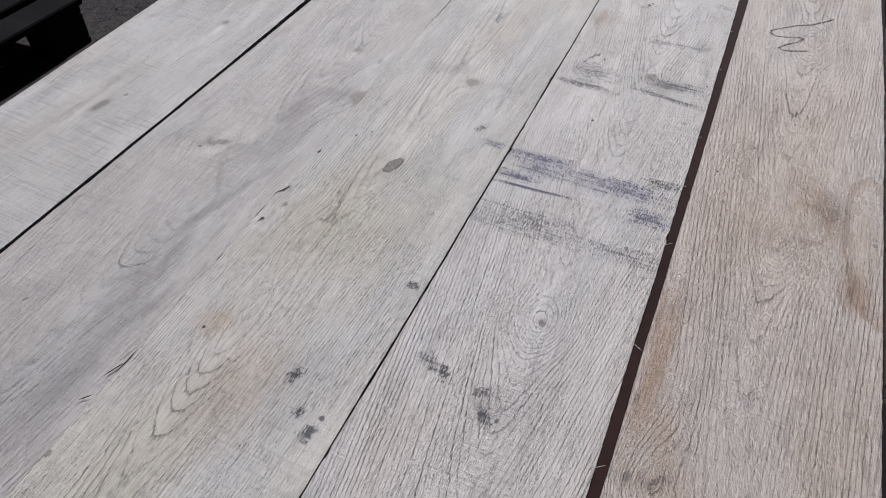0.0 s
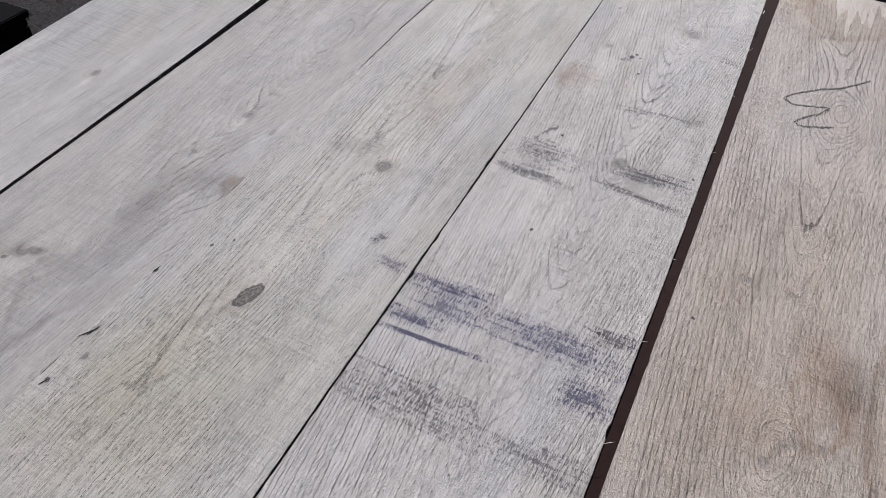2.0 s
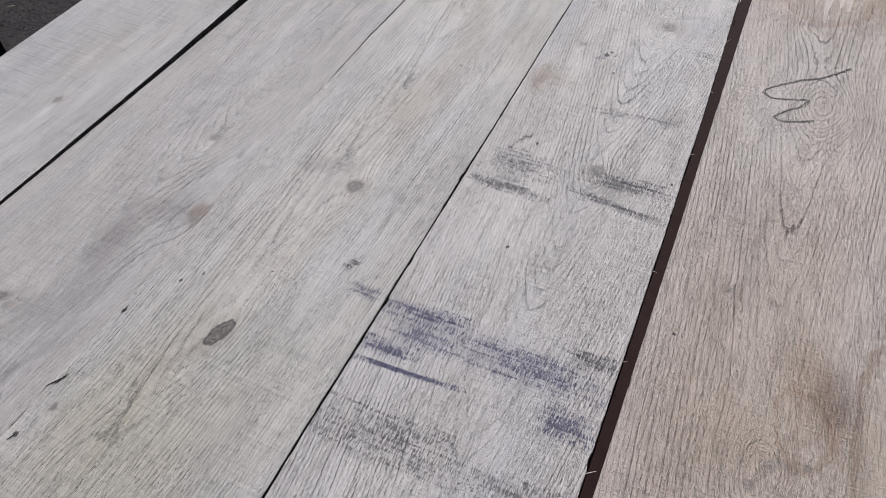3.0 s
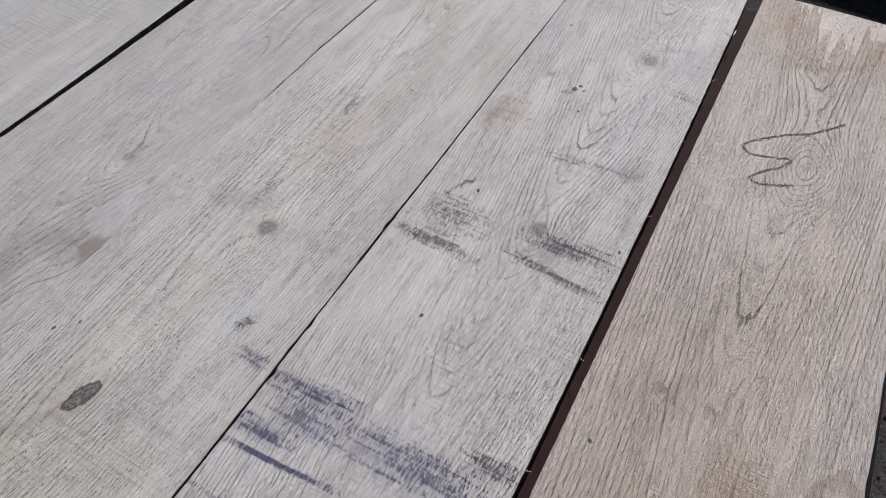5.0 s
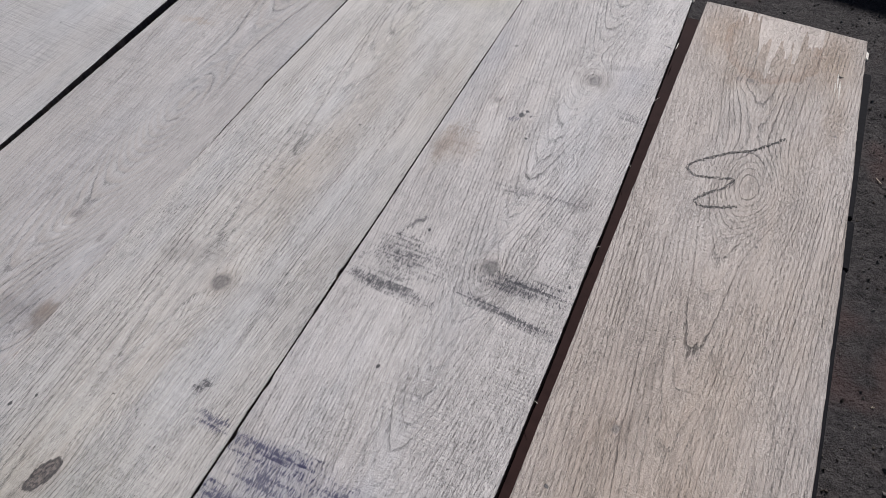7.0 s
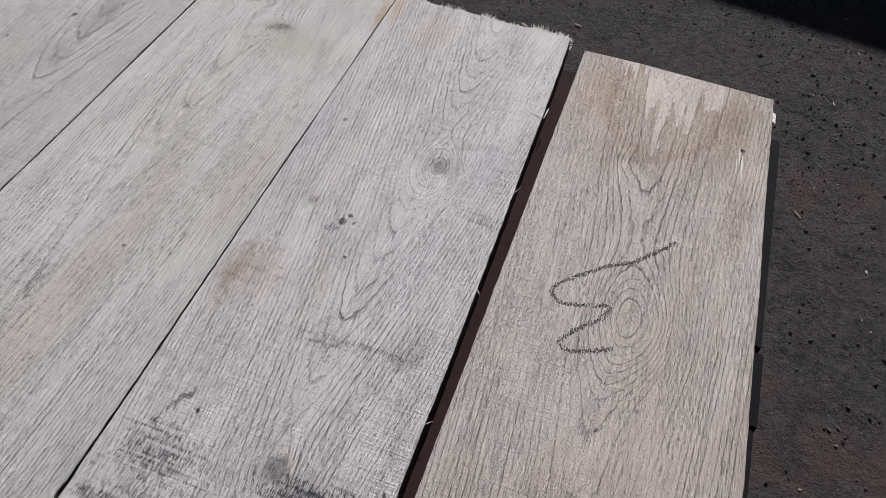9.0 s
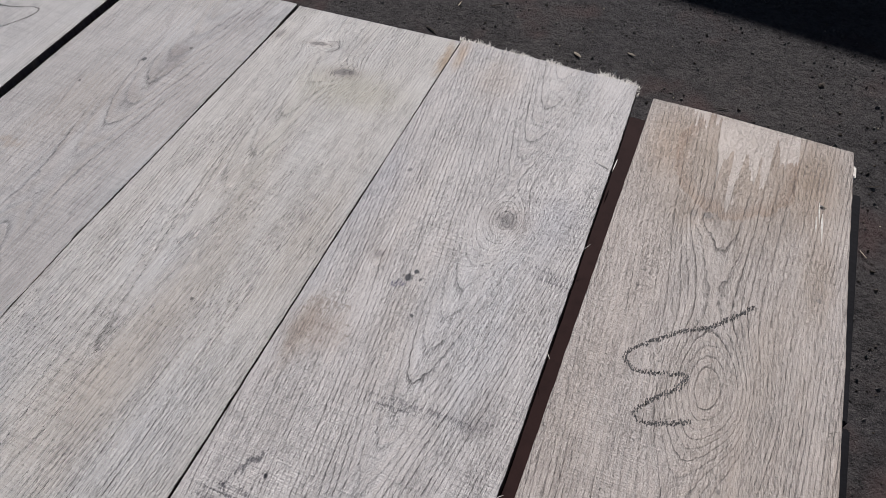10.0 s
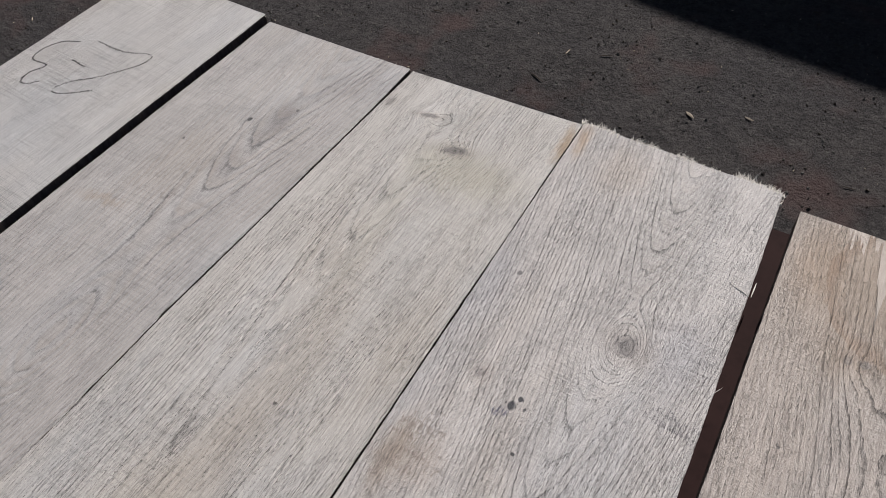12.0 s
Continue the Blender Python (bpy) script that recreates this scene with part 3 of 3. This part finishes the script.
def table():
    root = thing("work_table", "low work table with dark brown film-faced panels", "table", (0, 0, GROUND))
    part("top_panel", box(bmesh.new(), -0.93, 0.212, -2.45, -0.010, T_TOP - 0.018 - GROUND, T_TOP - GROUND, 0.0015), brown_paint, root)
    for i, (y0, y1) in enumerate([(-2.45, -1.60), (-1.597, -0.997), (-0.994, -0.392), (-0.389, -0.318), (-0.315, -0.046)]):
        part("edge_strip", box(bmesh.new(), 0.2125, 0.227 + 0.003 * (i % 2), y0, y1, T_TOP - 0.016 - GROUND, T_TOP - 0.002 * (i % 2) - GROUND, 0.0015), edge_mat, root, "dark edge strip")
    z = T_TOP - 0.018 - GROUND
    for x0 in (-0.88, -0.37, 0.12):
        part("rail", box(bmesh.new(), x0, x0 + 0.06, -2.40, -0.06, z - 0.08, z, 0.003), edge_mat, root)
    for x0 in (-0.88, 0.12):
        for y0 in (-2.35, -1.25, -0.16):
            part("leg", box(bmesh.new(), x0, x0 + 0.06, y0, y0 + 0.06, 0.0, z - 0.08, 0.003), edge_mat, root)


table()


# ---- the boards ----
def board_mesh(left, right, near_end, end, tops, seed, ragged, chip=0.0):
    """A sawn board: straight faces, edges that wander, nicks along the arrises and an uneven far end.
    left, right: (y, x) keys; end: (x, y) keys of the far end; tops: (y, z) keys of the upper face."""
    bm = bmesh.new()
    step = 0.004
    y_far = min(v for _, v in end) - 0.012
    count = int((y_far - near_end) / step)
    rings = []
    for i in range(count + 1):
        y = near_end + (y_far - near_end) * i / count
        top = along(tops, y)
        thick = top - T_TOP
        wander = lambda k: 0.0007 * noise.noise(Vector((y * 9, seed, k))) + 0.00045 * noise.noise(Vector((y * 70, seed, k)))
        nick = lambda k: max(0.0, noise.noise(Vector((y * 38, seed * 3.1, k))) - 0.42) * chip
        xl, xr = along(left, y) + wander(1) + nick(5), along(right, y) + wander(2) - nick(6)
        cl = 0.0007 + 0.0006 * abs(noise.noise(Vector((y * 50, seed, 7))))
        cr = 0.0007 + 0.0006 * abs(noise.noise(Vector((y * 50, seed, 8))))
        sag = 0.0006 * noise.noise(Vector((y * 3, seed, 4)))
        rings.append([(xl, y, top - thick), (xl, y, top - cl), (xl + cl, y, top + sag * 0.3), *[(xl + cl + (xr - xl - cl - cr) * k / 60, y, top + sag * 0.3) for k in range(1, 60)],
                      (xr - cr, y, top + sag * 0.3), (xr, y, top - cr), (xr, y, top - thick)])
    # the last rings reach to the uneven end
    last = rings[-1]
    for k in (0.5, 1.0):
        ring = []
        for (x, y, z) in last:
            to = along(end, x) + ragged * (0.9 * noise.noise(Vector((x * 60, seed, 2))) + 0.8 * noise.noise(Vector((x * 240, seed, 3))))
            ring.append((x, y + (to - y) * k, z))
        rings.append(ring)
    made = [[bm.verts.new(p) for p in ring] for ring in (rings[:1] + rings[1:])]
    for r0, r1 in zip(made, made[1:]):
        for i in range(len(r0)):
            j = (i + 1) % len(r0)
            face = bm.faces.new((r0[i], r0[j], r1[j], r1[i]))
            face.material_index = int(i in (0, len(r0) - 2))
    bm.faces.new(made[0])
    bm.faces.new(list(reversed(made[-1])))
    return bm


def fibres(where, seed, z0, z1, amount, length, up=0.3):
    """Fine torn fibres that stand out of a sawn end. where: (x, y) keys."""
    rnd = random.Random(seed)
    bm = bmesh.new()
    xs = [k for k, _ in where]
    for _ in range(amount):
        x = rnd.uniform(xs[0], xs[-1])
        clump = 0.35 + 0.65 * max(0.0, noise.noise(Vector((x * 45, seed, 0))) + 0.35)
        if rnd.random() > clump + 0.25:
            continue
        y, z = along(where, x) - 0.002, rnd.uniform(z0, z1)
        size, w = length * rnd.uniform(0.3, 1.0) * clump, rnd.uniform(0.0003, 0.0007)
        way = Vector((rnd.uniform(-0.5, 0.5), 1.0, rnd.uniform(-0.5, up))).normalized() * (size + 0.002)
        bend = Vector((rnd.uniform(-0.3, 0.3), 0, rnd.uniform(-0.4, 0.4))) * size
        p0, p1 = Vector((x, y, z)), Vector((x, y, z)) + way * 0.55
        p2 = p0 + way + bend
        tri = [Vector((w, 0, 0)), Vector((-w, 0, 0.6 * w)), Vector((0, 0, -w))]
        a = [bm.verts.new(p0 + t) for t in tri]
        b = [bm.verts.new(p1 + t * 0.8) for t in tri]
        c = bm.verts.new(p2)
        for i in range(3):
            j = (i + 1) % 3
            bm.faces.new((a[i], a[j], b[j], b[i]))
            bm.faces.new((b[i], b[j], c))
    return bm


def splinter(p0, p1, w, lift=0.0):
    """A sliver of wood from p0 to p1, thick in the middle."""
    bm = bmesh.new()
    p0, p1 = Vector(p0), Vector(p1)
    way = (p1 - p0).normalized()
    side = way.cross(Vector((0, 0, 1)))
    side = side.normalized() if side.length > 0.01 else Vector((1, 0, 0))
    up = side.cross(way)
    rows = []
    for k, s in ((0.0, 0.25), (0.3, 1.0), (0.7, 0.8), (1.0, 0.1)):
        c = p0.lerp(p1, k) + Vector((0, 0, lift * k * k))
        rows.append([bm.verts.new(c + side * (w * s * math.cos(a)) + up * (w * 0.6 * s * math.sin(a))) for a in (0, 1.57, 3.14, 4.71)])
    for r0, r1 in zip(rows, rows[1:]):
        for i in range(4):
            bm.faces.new((r0[i], r0[(i + 1) % 4], r1[(i + 1) % 4], r1[i]))
    bm.faces.new(rows[0])
    bm.faces.new(rows[-1])
    return bm


def smooth_line(points, per=14):
    """A rounded line through the points."""
    pts = [points[0]] + list(points) + [points[-1]]
    out = []
    for a, b, c, d in zip(pts, pts[1:], pts[2:], pts[3:]):
        for i in range(per):
            t = i / per
            out.append(tuple(0.5 * (2 * q + (r - p) * t + (2 * p - 5 * q + 4 * r - s) * t * t + (3 * q - p - 3 * r + s) * t ** 3) for p, q, r, s in zip(a, b, c, d)))
    return out + [tuple(points[-1])]


def crayon_line(points, top, w, seed, gaps=0.25):
    """A stroke of wax crayon: broken, crumbly flakes that lie on the wood's ridges."""
    rnd = random.Random(seed)
    line = smooth_line(points)
    bm = bmesh.new()
    for (xa, ya), (xb, yb) in zip(line, line[1:]):
        d = math.hypot(xb - xa, yb - ya)
        for _ in range(max(1, int(d / 0.00028))):
            if rnd.random() < gaps:
                continue
            t, off = rnd.random(), rnd.gauss(0, 0.38) * w
            nx, ny = -(yb - ya) / (d + 1e-9), (xb - xa) / (d + 1e-9)
            cx, cy = xa + (xb - xa) * t + nx * off, ya + (yb - ya) * t + ny * off
            r, turn = w * rnd.uniform(0.16, 0.42), rnd.uniform(0, 3.14)
            ring = [(cx + r * math.cos(turn + k * 1.2566) * 0.6, cy + r * math.sin(turn + k * 1.2566) * 1.3) for k in range(5)]
            low = [bm.verts.new((px, py, top - 0.0002)) for px, py in ring]
            high = [bm.verts.new((cx + (px - cx) * 0.75, cy + (py - cy) * 0.75, top + 0.00045)) for px, py in ring]
            for i in range(5):
                j = (i + 1) % 5
                bm.faces.new((low[i], low[j], high[j], high[i]))
            bm.faces.new(high)
    return bm


def oak_board(label, material, left, right, end, top, seed, ragged=0.0012, chip=0.0, fuzz=0, fuzz_length=0.006, thick=0.026):
    tops = top if isinstance(top, list) else [(-3, top), (1, top)]
    top = tops[-1][1]
    root = thing("oak_board", label, "wooden board", group="boards on the table")
    plank = part("plank", board_mesh(left, right, -2.3, end, tops, seed, ragged, chip), material, root)
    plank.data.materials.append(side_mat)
    if fuzz:
        ob = part("end_fuzz", fibres(end, seed, top - 0.014, top, fuzz, fuzz_length), fibre_mat, root, "pale torn fibres on the sawn end")
        ob["kind"] = "stuff"
    return root


A_TOP, B_TOP, C_TOP, D_TOP, E_TOP = [(-2.3, -0.001), (-0.9, -0.0013), (-0.55, 0.0002), (-0.30, 0.0018), (0.05, 0.0018)], [(-2.3, -0.002), (-0.6, -0.0016), (-0.35, 0.0), (0.1, 0.0002)], 0.0, 0.0004, 0.0
board_a = oak_board("pale grey oak board with crayon marks, set a little askew", oak_a, [(-2.3, -0.868), (-1.0, -0.904), (0.05, -0.939)], [(-2.3, -0.672), (-1.2, -0.6820), (-0.8, -0.6855), (-0.55, -0.6905), (-0.39, -0.6965), (0.05, -0.7035)],
                    [(-0.96, 0.048), (-0.70, 0.034)], A_TOP, 3, 0.0005, 0.0, 60, 0.002)
oak_board("grey oak board with swirling grain and smoky streaks", oak_b, [(-2.3, -0.664), (-1.2, -0.677), (-0.8, -0.6805), (0.03, -0.689)],
                    [(-2.3, -0.43), (-1.4, -0.4475), (-1.1, -0.4565), (-0.9, -0.4585), (-0.6, -0.4648), (-0.4, -0.4672), (-0.12, -0.4640), (-0.05, -0.4637), (0.03, -0.4650)],
                    [(-0.69, 0.024), (-0.56, 0.021), (-0.455, 0.021)], B_TOP, 5, 0.0012, 0.003, 500, 0.005)
board_c = oak_board("rough pale oak board with a dark open knot", oak_c, [(-2.3, -0.428), (-1.4, -0.4465), (-1.1, -0.4555), (-0.9, -0.4575), (-0.6, -0.4637), (-0.4, -0.4655), (-0.12, -0.4622), (0.03, -0.4595)],
                    [(-2.3, -0.215), (-1.3, -0.2277), (-1.0, -0.2297), (-0.6, -0.2337), (-0.3, -0.2366), (0.03, -0.2386)],
                    [(-0.465, 0.019), (-0.34, 0.018), (-0.235, 0.022)], C_TOP, 8, 0.0008, 0.006, 260, 0.004)
board_d = oak_board("pale oak board smeared with black and blue stains", oak_d, [(-2.3, -0.213), (-1.3, -0.2258), (-1.0, -0.2275), (-0.6, -0.2315), (-0.3, -0.2350), (0.03, -0.2373)],
                    [(-2.3, -0.006), (-1.2, -0.0105), (-0.85, -0.0105), (-0.45, -0.012), (-0.1, -0.017), (0.03, -0.0205)],
                    [(-0.24, 0.026), (-0.205, 0.023), (-0.194, 0.018), (-0.185, 0.022), (-0.165, 0.019), (-0.155, 0.022), (-0.098, 0.015), (-0.06, 0.018), (-0.018, 0.014)], D_TOP, 12, 0.0022, 0.009, 4200, 0.015)
board_e = oak_board("warm brown oak board with a crayon squiggle", oak_e, [(-2.3, 0.0), (-0.3, 0.0), (0.0, 0.0005)], [(-2.3, 0.212), (-1.1, 0.215), (-0.45, 0.2165), (0.0, 0.209)],
                    [(0.0, 0.0), (0.08, -0.0015), (0.21, -0.012)], E_TOP, 16, 0.0005, 0.002, 40, 0.002)

SQUIGGLE = [(0.139, -0.245), (0.111, -0.277), (0.084, -0.295), (0.058, -0.318), (0.047, -0.331), (0.049, -0.340), (0.056, -0.344), (0.073, -0.341), (0.091, -0.335), (0.097, -0.336),
            (0.091, -0.349), (0.077, -0.363), (0.066, -0.378), (0.067, -0.385), (0.074, -0.387), (0.094, -0.380), (0.107, -0.373)]
part("crayon_mark", crayon_line(SQUIGGLE, E_TOP, 0.0028, 1, 0.1), crayon_mat, board_e, "black wax crayon squiggle")
part("crayon_mark", crayon_line([(x + 0.0028, y - 0.0015) for x, y in ((-0.882, -0.129), (-0.904, -0.140), (-0.914, -0.164), (-0.907, -0.185), (-0.880, -0.186), (-0.887, -0.208), (-0.881, -0.225), (-0.869, -0.223), (-0.860, -0.213))], A_TOP[-1][1], 0.0016, 2, 0.1), crayon_mat, board_a, "thin dark crayon line")
part("crayon_mark", crayon_line([(x + 0.0028, y - 0.0015) for x, y in ((-0.860, -0.162), (-0.833, -0.166))], A_TOP[-1][1], 0.0016, 3, 0.1), crayon_mat, board_a, "thin dark crayon line")
part("crayon_mark", crayon_line([(x + 0.0028, y - 0.0015) for x, y in ((-0.864, -0.117), (-0.816, -0.119), (-0.780, -0.108), (-0.770, -0.115), (-0.775, -0.134), (-0.798, -0.169), (-0.826, -0.198), (-0.831, -0.218), (-0.814, -0.217), (-0.786, -0.195))], A_TOP[-1][1], 0.0016, 4, 0.45), crayon_mat, board_a, "thin dark crayon line")

part("splinter", splinter((-0.016, -0.129, 0.0005), (-0.036, -0.120, 0.0022), 0.0006), fibre_mat, board_d)
part("splinter", splinter((-0.014, -0.108, -0.002), (-0.0145, -0.130, 0.0015), 0.0006), fibre_mat, board_d)
for (x0, y0, x1, y1, w) in ((0.1815, -0.098, 0.1830, -0.128, 0.0008), (0.1850, -0.112, 0.1865, -0.150, 0.0010), (0.1800, -0.118, 0.1808, -0.140, 0.0006)):
    part("splinter", splinter((x0, y0, 0.0003), (x1, y1, 0.0005), w), fibre_mat, board_e, "pale lifted splinter")
part("splinter", splinter((0.1815, -0.1045, 0.0005), (0.1885, -0.1040, 0.0012), 0.0008), bark_mat, board_e, "dark raised splinter")
part("torn_tongue", box(bmesh.new(), 0.208, 0.2150, -0.042, -0.024, -0.011, -0.006, 0.0015), fibre_mat, board_e, "pale torn sliver on the edge")
rnd = random.Random(5)
for k in range(8):
    y = -1.20 + 0.14 * k + rnd.uniform(-0.03, 0.03)
    x = -0.0108 - 0.0065 * max(0.0, (y + 0.6) / 0.6)
    part("splinter", splinter((x - 0.001, y, -0.003), (x + rnd.uniform(0.003, 0.010), y + rnd.uniform(-0.008, 0.008), rnd.uniform(-0.004, 0.001)), 0.0003), fibre_mat, board_d)
for (x0, y0, x1, y1) in ((-0.450, -1.285, -0.449, -1.255), (-0.458, -1.292, -0.449, -1.270), (-0.460, -1.322, -0.451, -1.312), (-0.458, -1.003, -0.446, -0.985), (-0.452, -0.998, -0.448, -0.984),
                         (-0.452, -0.915, -0.451, -0.904), (-0.449, -1.054, -0.445, -1.046)):
    part("splinter", splinter((x0, y0, C_TOP + 0.0004), (x1, y1, C_TOP + 0.0012), 0.0007), bark_mat, board_c, "dark raised splinter")


# ---- pallet on the ground beyond the boards ----
def pallet():
    root = thing("pallet", "very dark timber pallet lying on the ground", "pallet", (-1.86, -0.075, GROUND))
    for y0, y1 in ((-1.20, -1.055), (-0.675, -0.53), (-0.145, 0.0)):
        for x0, x1 in ((-0.80, -0.70), (-0.45, -0.35), (-0.10, 0.0)):
            part("block", box(bmesh.new(), x0, x1, y0, y1, 0.022, 0.10, 0.004), pallet_mat, root)
        part("cross_board", box(bmesh.new(), -0.80, 0.0, y0, y1, 0.10, 0.122, 0.003), pallet_mat, root)
    for x0, x1 in ((-0.80, -0.70), (-0.45, -0.35), (-0.10, 0.0)):
        part("runner", box(bmesh.new(), x0, x1, -1.20, 0.0, 0.0, 0.022, 0.003), pallet_mat, root)
    for k in range(6):
        x1 = 0.006 - 0.142 * k
        part("deck_board", box(bmesh.new(), x1 - 0.105, x1, -1.212 + 0.006 * (k % 3), 0.012 - 0.007 * (k % 2), 0.122, 0.144, 0.003), pallet_mat, root)


pallet()


# ---- litter on the ground ----
def pebble(bm, x, y, r, rnd):
    m = Matrix.Translation((x, y, ground_z(x, y) + r * 0.25)) @ Euler((rnd.uniform(0, 6), rnd.uniform(0, 6), rnd.uniform(0, 6))).to_matrix().to_4x4() @ Matrix.Diagonal((r, r * rnd.uniform(0.6, 1), r * rnd.uniform(0.4, 0.8), 1))
    vs = [bm.verts.new(m @ Vector(p)) for p in ((1, 0, 0), (-1, 0, 0), (0, 1, 0), (0, -1, 0), (0, 0, 1), (0, 0, -1))]
    for a, b, c in ((0, 2, 4), (2, 1, 4), (1, 3, 4), (3, 0, 4), (2, 0, 5), (1, 2, 5), (3, 1, 5), (0, 3, 5)):
        bm.faces.new((vs[a], vs[b], vs[c]))


def spread(rnd):
    """A place on the ground round the far end and the sides of the table."""
    side = rnd.random()
    if side < 0.62:
        return rnd.uniform(-2.4, 1.3), rnd.uniform(0.5, 1.75)
    if side < 0.85:
        return rnd.uniform(0.3, 0.9), rnd.uniform(-0.7, 1.2)
    return rnd.uniform(-2.6, -1.4), rnd.uniform(-0.1, 1.0)


def litter():
    for name, mat, count, lo, hi, label, seed in (("grit", stone_mat, 5200, 0.0012, 0.0062, "fine grey grit on the trodden earth", 21), ("bark_crumbs", bark_mat, 4200, 0.0012, 0.0062, "dark crumbs of bark on the earth", 22),
                                                  ("sawdust_flakes", chip_mat, 600, 0.0010, 0.0040, "pale flakes of sawn wood on the earth", 23)):
        rnd = random.Random(seed)
        bm = bmesh.new()
        for _ in range(count):
            x, y = spread(rnd)
            pebble(bm, x, y, lo + (hi - lo) * rnd.random() ** 3, rnd)
        tagged(part(name, bm, mat), label, "litter", kind="stuff")
    rnd = random.Random(31)
    for k in range(110):
        x, y = spread(rnd)
        a, size = rnd.uniform(0, 6.28), rnd.uniform(0.010, 0.034)
        pale = rnd.random() < 0.35
        z = ground_z(x, y)
        ob = part("wood_chip", splinter((x, y, z + 0.002), (x + size * math.cos(a), y + size * math.sin(a), z + 0.0035), rnd.uniform(0.0012, 0.0026)), chip_mat if pale else bark_mat)
        tagged(ob, "pale wood sliver lying on the earth" if pale else "dark bark sliver lying on the earth", "wood chip", "slivers on the ground")
    for (x, y, a, size, w, mat, label) in ((-0.257, 0.872, -0.7, 0.030, 0.0045, chip_mat, "pale wood sliver lying on the earth"), (-1.039, 0.987, 0.1, 0.040, 0.0030, bark_mat, "dark bark sliver lying on the earth"),
                                           (-0.656, 0.843, -0.5, 0.050, 0.0035, bark_mat, "dark bark sliver lying on the earth"), (-0.53, 0.99, 0.5, 0.045, 0.0028, bark_mat, "dark bark sliver lying on the earth"),
                                           (-0.129, 0.917, -0.4, 0.024, 0.0035, chip_mat, "pale wood sliver lying on the earth"), (0.331, 0.947, 1.2, 0.020, 0.0075, bark_mat, "dark bark sliver lying on the earth")):
        z = ground_z(x, y)
        tagged(part("wood_chip", splinter((x, y, z + 0.003), (x + size * math.cos(a), y + size * math.sin(a), z + 0.005), w), mat), label, "wood chip", "slivers on the ground")


litter()
